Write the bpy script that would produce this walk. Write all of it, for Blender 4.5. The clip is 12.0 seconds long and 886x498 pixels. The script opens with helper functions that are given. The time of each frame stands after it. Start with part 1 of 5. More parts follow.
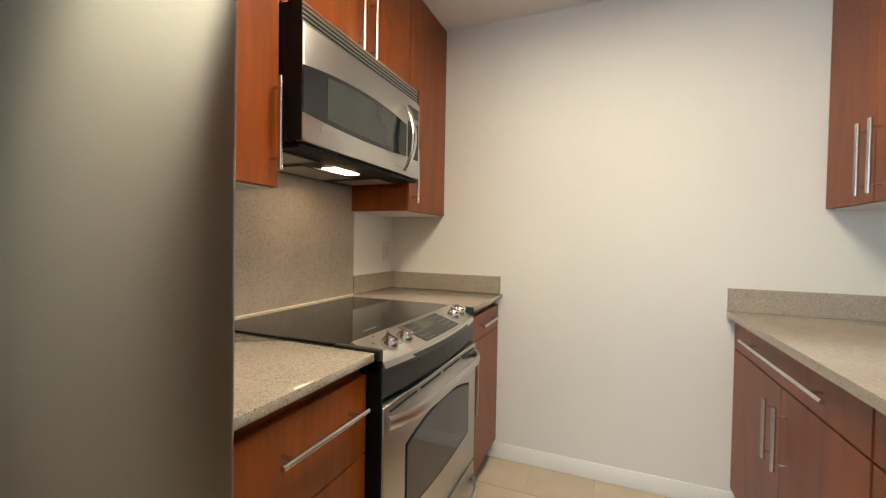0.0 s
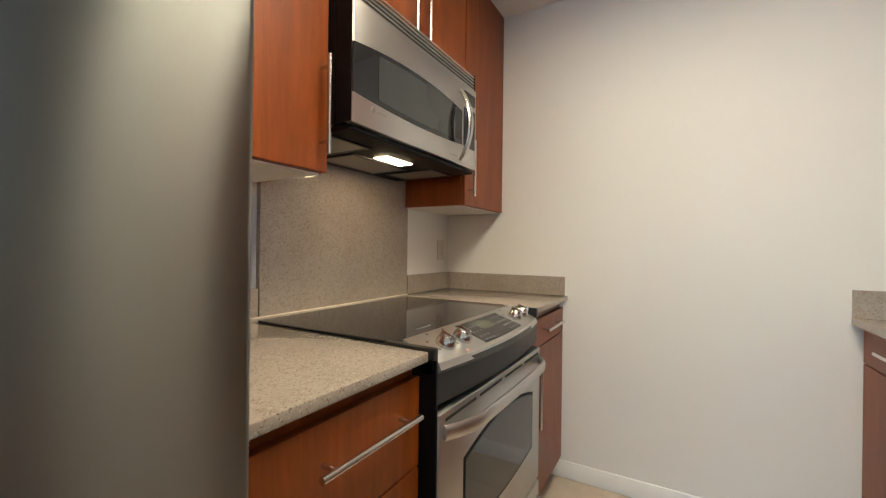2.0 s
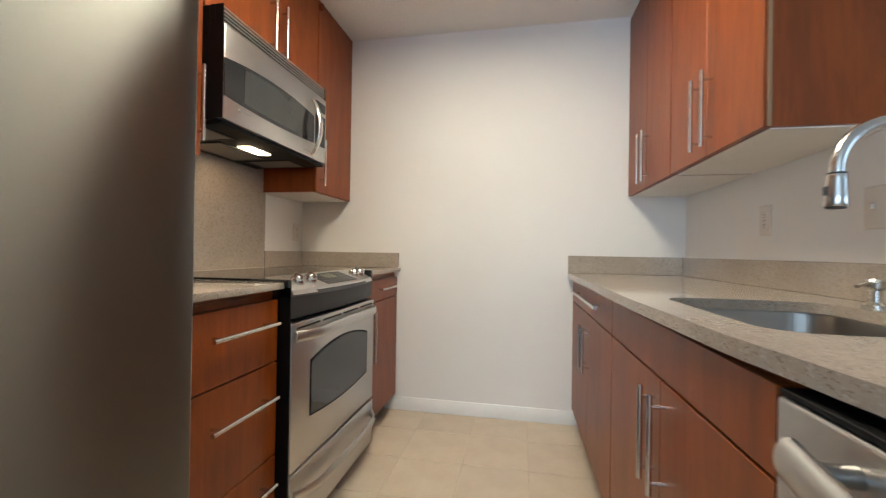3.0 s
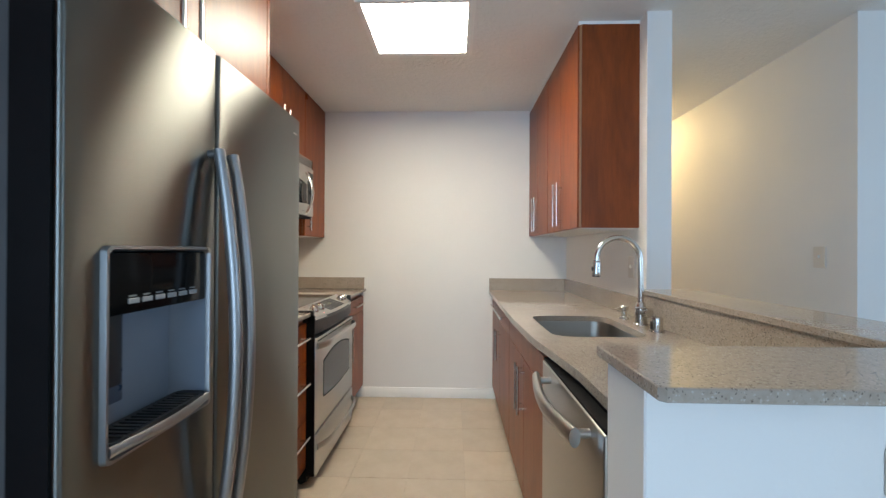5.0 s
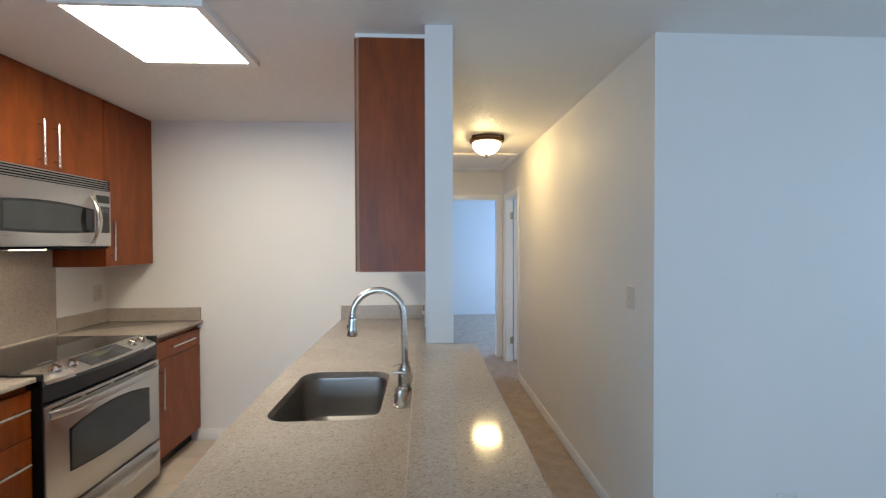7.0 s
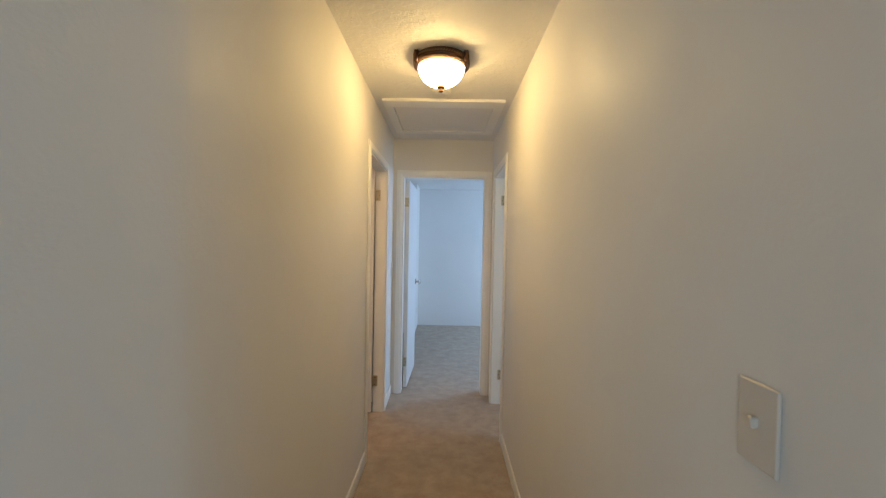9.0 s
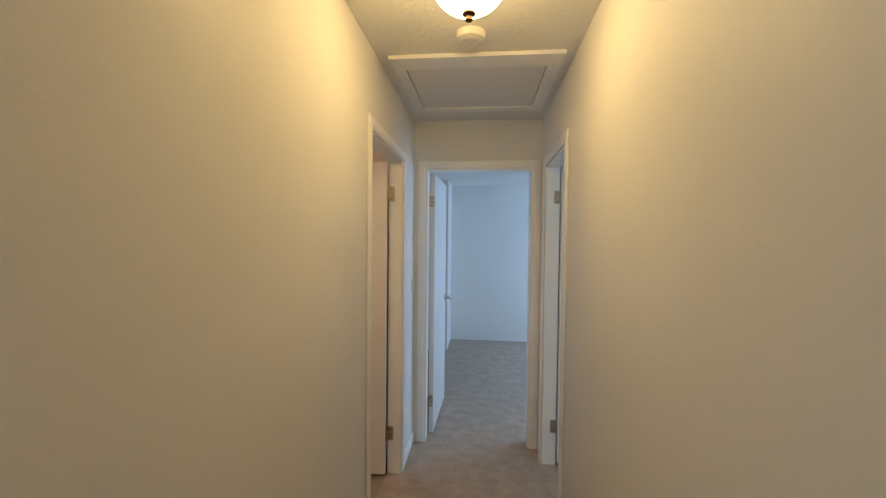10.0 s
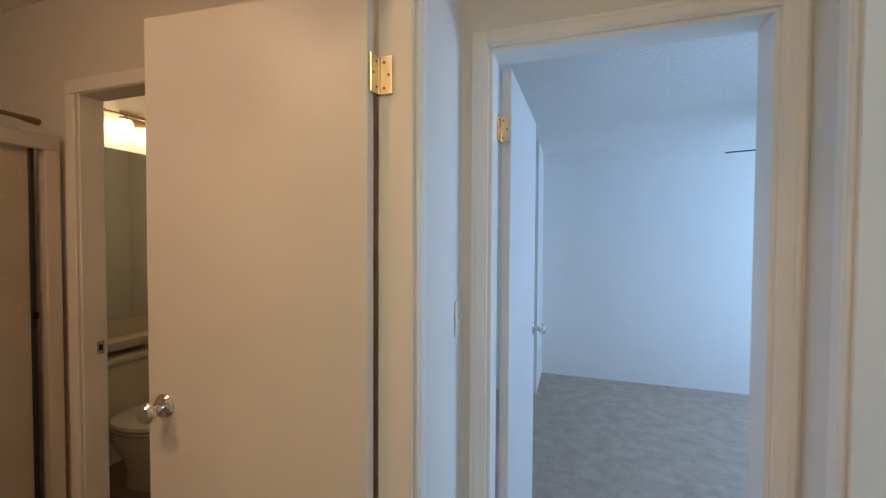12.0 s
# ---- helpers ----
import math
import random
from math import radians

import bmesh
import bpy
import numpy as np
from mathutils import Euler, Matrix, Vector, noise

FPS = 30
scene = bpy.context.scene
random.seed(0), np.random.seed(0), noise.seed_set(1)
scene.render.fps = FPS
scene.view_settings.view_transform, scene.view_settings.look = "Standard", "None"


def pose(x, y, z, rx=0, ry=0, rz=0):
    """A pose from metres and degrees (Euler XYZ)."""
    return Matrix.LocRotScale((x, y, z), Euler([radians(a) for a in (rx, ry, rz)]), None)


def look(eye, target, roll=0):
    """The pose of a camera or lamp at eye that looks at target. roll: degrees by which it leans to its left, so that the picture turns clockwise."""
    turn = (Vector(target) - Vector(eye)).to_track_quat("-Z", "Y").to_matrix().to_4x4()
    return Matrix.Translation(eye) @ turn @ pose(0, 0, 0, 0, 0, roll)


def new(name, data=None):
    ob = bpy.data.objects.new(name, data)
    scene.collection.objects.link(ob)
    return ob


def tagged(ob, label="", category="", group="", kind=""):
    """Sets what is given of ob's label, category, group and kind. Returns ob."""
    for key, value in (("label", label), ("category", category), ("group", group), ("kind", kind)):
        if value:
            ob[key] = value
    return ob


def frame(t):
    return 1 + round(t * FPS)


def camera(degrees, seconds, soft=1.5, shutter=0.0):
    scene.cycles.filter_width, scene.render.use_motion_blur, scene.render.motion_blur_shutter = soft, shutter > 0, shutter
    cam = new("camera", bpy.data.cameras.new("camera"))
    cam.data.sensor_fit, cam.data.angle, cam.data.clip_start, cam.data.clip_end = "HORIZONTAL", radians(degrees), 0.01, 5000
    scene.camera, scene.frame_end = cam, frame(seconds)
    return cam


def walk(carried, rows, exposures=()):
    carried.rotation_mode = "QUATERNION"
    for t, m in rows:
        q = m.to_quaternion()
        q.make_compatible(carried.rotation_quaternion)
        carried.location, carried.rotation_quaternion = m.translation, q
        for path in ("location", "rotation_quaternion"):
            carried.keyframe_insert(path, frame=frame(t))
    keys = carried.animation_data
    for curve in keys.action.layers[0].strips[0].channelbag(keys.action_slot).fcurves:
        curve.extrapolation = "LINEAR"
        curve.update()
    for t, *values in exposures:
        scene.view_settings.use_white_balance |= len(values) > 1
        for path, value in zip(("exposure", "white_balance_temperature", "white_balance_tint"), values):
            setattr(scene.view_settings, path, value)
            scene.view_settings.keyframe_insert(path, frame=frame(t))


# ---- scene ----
cam = camera(95.8, 12.0, soft=1.25, shutter=0.15)
PATH = [
    (0, (0.027, -0.077, 1.209), (-0.74, 1.77, 1.17), 1.0),
    (0.5, (-0.066, 0.181, 1.201), (-0.969, 1.965, 1.166), 0.8),
    (1, (-0.107, 0.295, 1.174), (-1.089, 2.037, 1.15), 0.7),
    (1.5, (-0.1, 0.218, 1.172), (-1.104, 1.949, 1.168), 0.7),
    (2, (-0.039, 0.033, 1.154), (-1.049, 1.76, 1.152), 0.7),
    (2.5, (0.107, -0.177, 1.089), (-0.623, 1.685, 1.094), 0.9),
    (3, (0.241, -0.408, 1.032), (-0.133, 1.556, 1.044), 0.9),
    (3.2, (0.276, -0.499, 1.027), (0.076, 1.491, 1.038), 0.9),
    (4.8, (0.218, -1.214, 1.196), (0.357, 0.781, 1.204), 0.2),
    (5, (0.238, -1.293, 1.253), (0.18, 0.706, 1.259), 0.3),
    (5.5, (0.331, -1.401, 1.389), (0.126, 0.589, 1.395), 0.4),
    (6, (0.527, -1.362, 1.487), (0.407, 0.635, 1.48), 0.1),
    (6.5, (0.808, -1.209, 1.519), (0.862, 0.79, 1.504), -0.0),
    (7, (1.173, -1.028, 1.499), (1.268, 0.969, 1.471), -0.2),
    (7.2, (1.304, -0.914, 1.469), (1.399, 1.084, 1.451), 0.1),
    (7.5, (1.457, -0.738, 1.431), (1.554, 1.26, 1.412), 0.3),
    (7.7, (1.525, -0.592, 1.419), (1.626, 1.406, 1.395), 0.6),
    (9.3, (1.789, 0.602, 1.5), (1.726, 2.601, 1.459), 0.8),
    (9.5, (1.794, 0.76, 1.525), (1.693, 2.757, 1.481), 0.5),
    (10, (1.782, 1.194, 1.555), (1.584, 3.183, 1.504), 0.6),
    (10.5, (1.773, 1.609, 1.561), (1.545, 3.596, 1.512), 0.7),
    (11, (1.775, 2.073, 1.552), (1.52, 4.055, 1.497), 0.7),
    (11.5, (1.691, 2.52, 1.523), (1.311, 4.482, 1.458), 0.8),
    (11.6, (1.682, 2.578, 1.493), (1.253, 4.531, 1.442), 0.4),
    (12, (1.623, 2.886, 1.458), (1.0, 4.786, 1.407), 0.3),
]
walk(cam, [(t, look(eye, target, roll)) for t, eye, target, roll in PATH],
     exposures=[(0, 0.1, 6600, 6), (0.7, -0.06, 6450, 7), (1.5, -0.06, 6400, 7), (3.2, 0.08, 6100, 8), (5, -0.02, 5950, 8), (5.5, 0.0, 6150, 8), (6, 0.04, 6150, 8), (7, -0.13, 5900, 9), (7.7, -0.3, 5900, 10), (9.3, -0.44, 6850, 8),
                (10.5, -0.74, 6650, 7), (11.5, -0.62, 6450, 7), (12, -0.5, 6400, 7)])

# ---- world, sun, lights ----
world = bpy.data.worlds.new("world")
scene.world = world
world.use_nodes = True
wn = world.node_tree
sky = wn.nodes.new("ShaderNodeTexSky")
sky.sky_type = "NISHITA"
sky.sun_disc = False
sky.sun_elevation, sky.sun_rotation = radians(48), radians(30)
wn.nodes["Background"].inputs["Strength"].default_value = 0.1
wn.links.new(sky.outputs["Color"], wn.nodes["Background"].inputs["Color"])

sun_data = bpy.data.lights.new("sun", "SUN")
sun_data.energy, sun_data.angle, sun_data.color = 2.5, radians(0.5), (1.0, 0.95, 0.86)
sun = new("sun", sun_data)
sun.matrix_basis = look((3, 5, 9), (0, 0, 0))


def window_lamp(x, y, z, tx, ty, tz, w, h, watts, colour):
    d = bpy.data.lights.new("window_daylight", "AREA")
    d.shape, d.size, d.size_y, d.energy, d.color = "RECTANGLE", w, h, watts, colour
    ob = new("window_daylight", d)
    ob.matrix_basis = look((x, y, z), (tx, ty, tz))
    return ob


DAY = (0.55, 0.76, 1.0)
window_lamp(-0.6, -5.0, 1.25, -0.6, 0, 1.25, 3.3, 1.9, 132, DAY)
window_lamp(5.97, -1.5, 1.45, 0, -1.5, 1.45, 2.0, 1.2, 50, (0.49, 0.72, 1.0))
window_lamp(4.78, 5.9, 1.35, 0, 5.9, 1.35, 1.7, 1.2, 105, (0.37, 0.60, 1.0))
window_lamp(4.98, 2.6, 1.35, 0, 2.6, 1.35, 1.3, 1.2, 36, (0.42, 0.68, 1.0))

# ---- materials ----


def material(name):
    m = bpy.data.materials.new(name)
    m.use_nodes = True
    return m, m.node_tree, m.node_tree.nodes["Principled BSDF"]


def ramp(nt, stops):
    r = nt.nodes.new("ShaderNodeValToRGB")
    while len(r.color_ramp.elements) < len(stops):
        r.color_ramp.elements.new(0.5)
    for e, (p, c) in zip(r.color_ramp.elements, stops):
        e.position, e.color = p, (*c, 1)
    return r


def noise_node(nt, scale, stretch=(1, 1, 1), detail=4, rough=0.55):
    tc = nt.nodes.new("ShaderNodeTexCoord")
    mp = nt.nodes.new("ShaderNodeMapping")
    mp.inputs["Scale"].default_value = stretch
    n = nt.nodes.new("ShaderNodeTexNoise")
    n.inputs["Scale"].default_value, n.inputs["Detail"].default_value, n.inputs["Roughness"].default_value = scale, detail, rough
    nt.links.new(tc.outputs["Object"], mp.inputs["Vector"])
    nt.links.new(mp.outputs["Vector"], n.inputs["Vector"])
    return n


def mix_colour(nt, a, b, fac, kind="MIX"):
    n = nt.nodes.new("ShaderNodeMix")
    n.data_type, n.blend_type = "RGBA", kind
    for sock, v in ((n.inputs[6], a), (n.inputs[7], b), (n.inputs[0], fac)):
        if hasattr(v, "node"):
            nt.links.new(v, sock)
        elif isinstance(v, tuple):
            sock.default_value = (*v, 1)
        else:
            sock.default_value = v
    return n.outputs[2]


def bump(nt, bsdf, height, strength, distance=0.002):
    b = nt.nodes.new("ShaderNodeBump")
    b.inputs["Strength"].default_value, b.inputs["Distance"].default_value = strength, distance
    nt.links.new(height, b.inputs["Height"])
    nt.links.new(b.outputs["Normal"], bsdf.inputs["Normal"])


def plain(name, colour, rough=0.5, metal=0.0, vary=0.08, scale=6.0, bumps=0.0, bump_scale=60.0, coat=0.0, stretch=(1, 1, 1), rough_vary=0.08, spec=0.5):
    m, nt, b = material(name)
    b.inputs["Metallic"].default_value, b.inputs["Coat Weight"].default_value = metal, coat
    b.inputs["Specular IOR Level"].default_value = spec
    n = noise_node(nt, scale, stretch)
    lo, hi = tuple(c * (1 - vary) for c in colour), tuple(min(1, c * (1 + vary)) for c in colour)
    r = ramp(nt, [(0.3, lo), (0.7, hi)])
    nt.links.new(n.outputs["Fac"], r.inputs["Fac"])
    nt.links.new(r.outputs["Color"], b.inputs["Base Color"])
    g = noise_node(nt, scale * 5, stretch)
    q = nt.nodes.new("ShaderNodeMapRange")
    q.inputs["To Min"].default_value, q.inputs["To Max"].default_value = max(0.02, rough - rough_vary), min(1, rough + rough_vary)
    nt.links.new(g.outputs["Fac"], q.inputs["Value"])
    nt.links.new(q.outputs["Result"], b.inputs["Roughness"])
    if bumps:
        h = noise_node(nt, bump_scale, stretch, 6, 0.6)
        bump(nt, b, h.outputs["Fac"], bumps)
    return m


def glow(name, colour, strength):
    m, nt, b = material(name)
    b.inputs["Base Color"].default_value = (0.8, 0.8, 0.8, 1)
    b.inputs["Emission Color"].default_value, b.inputs["Emission Strength"].default_value = (*colour, 1), strength
    return m


def knockdown(name, colour, scale, strength):
    """Sprayed and troweled plaster: flat islands over a rough ground."""
    m, nt, b = material(name)
    n = noise_node(nt, scale, (1, 1, 1), 5, 0.6)
    r = ramp(nt, [(0.46, (0, 0, 0)), (0.56, (1, 1, 1))])
    nt.links.new(n.outputs["Fac"], r.inputs["Fac"])
    bump(nt, b, r.outputs["Color"], strength, 0.0025)
    c = noise_node(nt, 1.3)
    k = ramp(nt, [(0.3, tuple(x * 0.96 for x in colour)), (0.7, colour)])
    nt.links.new(c.outputs["Fac"], k.inputs["Fac"])
    nt.links.new(k.outputs["Color"], b.inputs["Base Color"])
    g = noise_node(nt, 2.3, (1, 1, 1), 4, 0.6)
    q = nt.nodes.new("ShaderNodeMapRange")
    q.inputs["From Min"].default_value, q.inputs["From Max"].default_value = 0.35, 0.65
    q.inputs["To Min"].default_value, q.inputs["To Max"].default_value = 0.50, 0.70
    nt.links.new(g.outputs["Fac"], q.inputs["Value"])
    nt.links.new(q.outputs["Result"], b.inputs["Roughness"])
    return m


def cherry_wood():
    m, nt, b = material("cherry_veneer")
    broad = noise_node(nt, 2.6, (2.4, 2.4, 0.55), 6, 0.62)
    broad.inputs["Distortion"].default_value = 1.3
    fine = noise_node(nt, 9.0, (6, 6, 0.4), 6, 0.65)
    fine.inputs["Distortion"].default_value = 0.25
    pores = noise_node(nt, 40.0, (9, 9, 0.35), 2, 0.5)
    r1 = ramp(nt, [(0.28, (0.156, 0.033, 0.0034)), (0.5, (0.226, 0.049, 0.0048)), (0.76, (0.298, 0.071, 0.0078))])
    nt.links.new(broad.outputs["Fac"], r1.inputs["Fac"])
    r2 = ramp(nt, [(0.35, (0.72, 0.66, 0.62)), (0.65, (1.08, 1.06, 1.04))])
    nt.links.new(fine.outputs["Fac"], r2.inputs["Fac"])
    c = mix_colour(nt, r1.outputs["Color"], r2.outputs["Color"], 0.5, "MULTIPLY")
    r3 = ramp(nt, [(0.38, (0.7, 0.66, 0.62)), (0.46, (1, 1, 1))])
    nt.links.new(pores.outputs["Fac"], r3.inputs["Fac"])
    c = mix_colour(nt, c, r3.outputs["Color"], 0.35, "MULTIPLY")
    nt.links.new(c, b.inputs["Base Color"])
    b.inputs["Roughness"].default_value, b.inputs["Specular IOR Level"].default_value = 0.46, 0.2
    b.inputs["Coat Weight"].default_value, b.inputs["Coat Roughness"].default_value = 0.4, 0.36
    bump(nt, b, fine.outputs["Fac"], 0.04, 0.001)
    return m


def chips(nt, out, scale, share, size, colour, amount):
    """Lays scattered stone chips over a colour: share is how many cells hold one, size how much of the cell it fills."""
    tc = nt.nodes.new("ShaderNodeTexCoord")
    wob = noise_node(nt, scale * 1.7, (1, 1, 1), 2, 0.5)
    shift = nt.nodes.new("ShaderNodeVectorMath")
    shift.operation = "MULTIPLY_ADD"
    k = 0.9 / scale
    shift.inputs[1].default_value = (k, k, k)
    nt.links.new(wob.outputs["Color"], shift.inputs[0])
    nt.links.new(tc.outputs["Object"], shift.inputs[2])
    v = nt.nodes.new("ShaderNodeTexVoronoi")
    v.inputs["Scale"].default_value = scale
    nt.links.new(shift.outputs["Vector"], v.inputs["Vector"])
    sep = nt.nodes.new("ShaderNodeSeparateColor")
    nt.links.new(v.outputs["Color"], sep.inputs["Color"])
    pick = ramp(nt, [(1 - share - 0.01, (0, 0, 0)), (1 - share + 0.01, (amount, amount, amount))])
    nt.links.new(sep.outputs["Red"], pick.inputs["Fac"])
    edge = ramp(nt, [(size * 0.75, (1, 1, 1)), (size, (0, 0, 0))])
    nt.links.new(v.outputs["Distance"], edge.inputs["Fac"])
    fac = mix_colour(nt, pick.outputs["Color"], edge.outputs["Color"], 1.0, "MULTIPLY")
    return mix_colour(nt, out, colour, fac)


def quartz():
    m, nt, b = material("speckled_quartz")
    base = noise_node(nt, 5.0, (1, 1, 1), 3)
    rb = ramp(nt, [(0.3, (0.345, 0.288, 0.235)), (0.7, (0.40, 0.34, 0.278))])
    nt.links.new(base.outputs["Fac"], rb.inputs["Fac"])
    cloud = noise_node(nt, 75.0, (1, 1, 1), 2, 0.5)
    rc = ramp(nt, [(0.50, (0, 0, 0)), (0.66, (0.45, 0.45, 0.45))])
    nt.links.new(cloud.outputs["Fac"], rc.inputs["Fac"])
    out = mix_colour(nt, rb.outputs["Color"], (0.29, 0.235, 0.185), rc.outputs["Color"])
    out = chips(nt, out, 230.0, 0.22, 0.50, (0.56, 0.52, 0.46), 0.42)
    out = chips(nt, out, 200.0, 0.17, 0.46, (0.20, 0.15, 0.11), 0.55)
    out = chips(nt, out, 270.0, 0.12, 0.50, (0.08, 0.062, 0.05), 0.68)
    nt.links.new(out, b.inputs["Base Color"])
    b.inputs["Roughness"].default_value = 0.09
    return m


def carpet():
    m, nt, b = material("beige_cut_pile_carpet")
    broad = noise_node(nt, 9.0, (1, 1, 1), 8, 0.72)
    r = ramp(nt, [(0.36, (0.43, 0.338, 0.268)), (0.64, (0.545, 0.445, 0.36))])
    nt.links.new(broad.outputs["Fac"], r.inputs["Fac"])
    fibre = noise_node(nt, 260.0, (1, 1, 1), 2)
    k = ramp(nt, [(0.3, (0.72, 0.72, 0.72)), (0.7, (1.1, 1.1, 1.1))])
    nt.links.new(fibre.outputs["Fac"], k.inputs["Fac"])
    nt.links.new(mix_colour(nt, r.outputs["Color"], k.outputs["Color"], 0.8, "MULTIPLY"), b.inputs["Base Color"])
    b.inputs["Roughness"].default_value = 0.95
    b.inputs["Specular IOR Level"].default_value = 0.1
    bump(nt, b, fibre.outputs["Fac"], 0.5, 0.004)
    return m


def floor_tile():
    m, nt, b = material("glazed_beige_tile")
    n = noise_node(nt, 7.0, (1, 1, 1), 6, 0.6)
    r = ramp(nt, [(0.3, (0.53, 0.435, 0.325)), (0.7, (0.60, 0.51, 0.40))])
    nt.links.new(n.outputs["Fac"], r.inputs["Fac"])
    info = nt.nodes.new("ShaderNodeObjectInfo")
    k = ramp(nt, [(0.0, (0.93, 0.93, 0.93)), (1.0, (1.05, 1.04, 1.03))])
    nt.links.new(info.outputs["Random"], k.inputs["Fac"])
    nt.links.new(mix_colour(nt, r.outputs["Color"], k.outputs["Color"], 1.0, "MULTIPLY"), b.inputs["Base Color"])
    b.inputs["Roughness"].default_value = 0.34
    bump(nt, b, n.outputs["Fac"], 0.12, 0.002)
    return m


def steel(name, colour, rough, stretch, strength=0.03, brushed=0.0):
    m, nt, b = material(name)
    b.inputs["Metallic"].default_value = 1.0
    b.inputs["Base Color"].default_value = (*colour, 1)
    n = noise_node(nt, 4.0 if brushed else 30.0, (1, 1, 1) if brushed else stretch, 3, 0.6)
    q = nt.nodes.new("ShaderNodeMapRange")
    q.inputs["To Min"].default_value, q.inputs["To Max"].default_value = rough - (0.0 if brushed else 0.012), rough + (0.004 if brushed else 0.015)
    nt.links.new(n.outputs["Fac"], q.inputs["Value"])
    nt.links.new(q.outputs["Result"], b.inputs["Roughness"])
    if strength:
        bump(nt, b, n.outputs["Fac"], strength, 0.0006)
    if brushed:
        tangent = nt.nodes.new("ShaderNodeTangent")
        tangent.direction_type, tangent.axis = "RADIAL", "Z"
        nt.links.new(tangent.outputs["Tangent"], b.inputs["Tangent"])
        b.inputs["Anisotropic"].default_value, b.inputs["Anisotropic Rotation"].default_value = brushed, 0.25
    return m


def clear_glass(name, colour=(1, 1, 1), rough=0.0):
    m, nt, b = material(name)
    b.inputs["Base Color"].default_value = (*colour, 1)
    b.inputs["Roughness"].default_value, b.inputs["Transmission Weight"].default_value = rough, 1.0
    return m


PAINT = knockdown("orange_peel_wall_paint", (0.79, 0.76, 0.715), 80.0, 0.09)
CEIL_PAINT = knockdown("knockdown_ceiling_plaster", (0.84, 0.82, 0.78), 36.0, 0.4)
TRIM = plain("white_semigloss_trim", (0.88, 0.86, 0.82), 0.32, vary=0.03, scale=3)
DOOR_PAINT = plain("white_door_paint", (0.80, 0.775, 0.745), 0.38, vary=0.03, scale=2, bumps=0.03, bump_scale=90)
WOOD = cherry_wood()
EDGE_BAND = plain("tan_edge_band", (0.30, 0.17, 0.085), 0.45, vary=0.1, scale=12)
WHITE_BOX = plain("white_melamine", (0.72, 0.69, 0.64), 0.4, vary=0.03)
QUARTZ = quartz()
CARPET = carpet()
TILE = floor_tile()
GROUT = plain("sanded_grout", (0.54, 0.455, 0.35), 0.9, vary=0.1, scale=30, bumps=0.3, bump_scale=200)
VINYL = plain("warm_bath_vinyl", (0.34, 0.26, 0.18), 0.45, vary=0.12)
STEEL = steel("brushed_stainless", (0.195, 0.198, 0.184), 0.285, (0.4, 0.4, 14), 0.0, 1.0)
DW_STEEL = steel("dull_stainless", (0.44, 0.43, 0.41), 0.34, (0.4, 0.4, 14), 0.0, 0.4)
STEEL_H = steel("horizontally_brushed_stainless", (0.56, 0.548, 0.525), 0.35, (0.4, 0.4, 14), 0.0, 0.4)
SINK_STEEL = steel("satin_sink_steel", (0.34, 0.32, 0.29), 0.34, (3, 0.6, 3), 0.0)
NICKEL = steel("satin_nickel", (0.66, 0.64, 0.60), 0.24, (2, 2, 2), 0.0)
HANDLE_STEEL = steel("satin_handle_steel", (0.40, 0.40, 0.40), 0.43, (2, 2, 2), 0.0)
CHROME = steel("polished_chrome", (0.78, 0.77, 0.76), 0.08, (3, 3, 3), 0.0)
BRASS = steel("aged_brass", (0.56, 0.50, 0.38), 0.30, (3, 3, 3), 0.0)
DARK_BRASS = steel("tarnished_brass", (0.30, 0.21, 0.12), 0.42, (3, 3, 3), 0.0)
BRONZE = plain("oil_rubbed_bronze", (0.075, 0.035, 0.018), 0.38, 0.7, vary=0.35, scale=25, bumps=0.1)
BLACK_GLASS = plain("black_ceramic_glass", (0.012, 0.012, 0.012), 0.06, vary=0.1, rough_vary=0.03)
BLACK_GLOSS = plain("black_gloss_plastic", (0.006, 0.006, 0.006), 0.12, vary=0.1, rough_vary=0.03, spec=0.12)
DARK_GLASS = plain("smoked_oven_glass", (0.035, 0.037, 0.037), 0.07, vary=0.1, rough_vary=0.03)
SCREEN_GLASS = plain("grey_door_screen", (0.032, 0.035, 0.033), 0.10, vary=0.1, rough_vary=0.04)
BLACK = plain("black_enamel", (0.006, 0.006, 0.0065), 0.55, vary=0.2, spec=0.15)
BLACK_SATIN = plain("black_satin_plastic", (0.012, 0.012, 0.012), 0.35, vary=0.1, spec=0.3)
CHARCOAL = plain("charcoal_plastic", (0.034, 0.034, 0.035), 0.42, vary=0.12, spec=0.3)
GREY_PLASTIC = plain("grey_fridge_side", (0.085, 0.087, 0.09), 0.45, vary=0.06, bumps=0.05, bump_scale=300)
GREASE_FILTER = steel("mesh_filter", (0.36, 0.34, 0.31), 0.5, (25, 25, 25), 0.25)
BLUE_GREY = plain("blue_grey_plastic", (0.24, 0.275, 0.33), 0.35, vary=0.06)
CHUTE_BLUE = plain("slate_blue_plastic", (0.07, 0.095, 0.14), 0.3, vary=0.06)
ALMOND = plain("light_almond_plastic", (0.66, 0.60, 0.52), 0.35, vary=0.03)
WHITE_PLASTIC = plain("white_plastic", (0.75, 0.72, 0.67), 0.35, vary=0.03)
PORCELAIN = plain("white_porcelain", (0.74, 0.70, 0.63), 0.08, vary=0.02, rough_vary=0.03)
MARBLE = plain("cultured_marble", (0.68, 0.62, 0.53), 0.2, vary=0.06, scale=8)
ALMOND_GREY = plain("light_grey_plastic", (0.32, 0.32, 0.31), 0.4, vary=0.04)
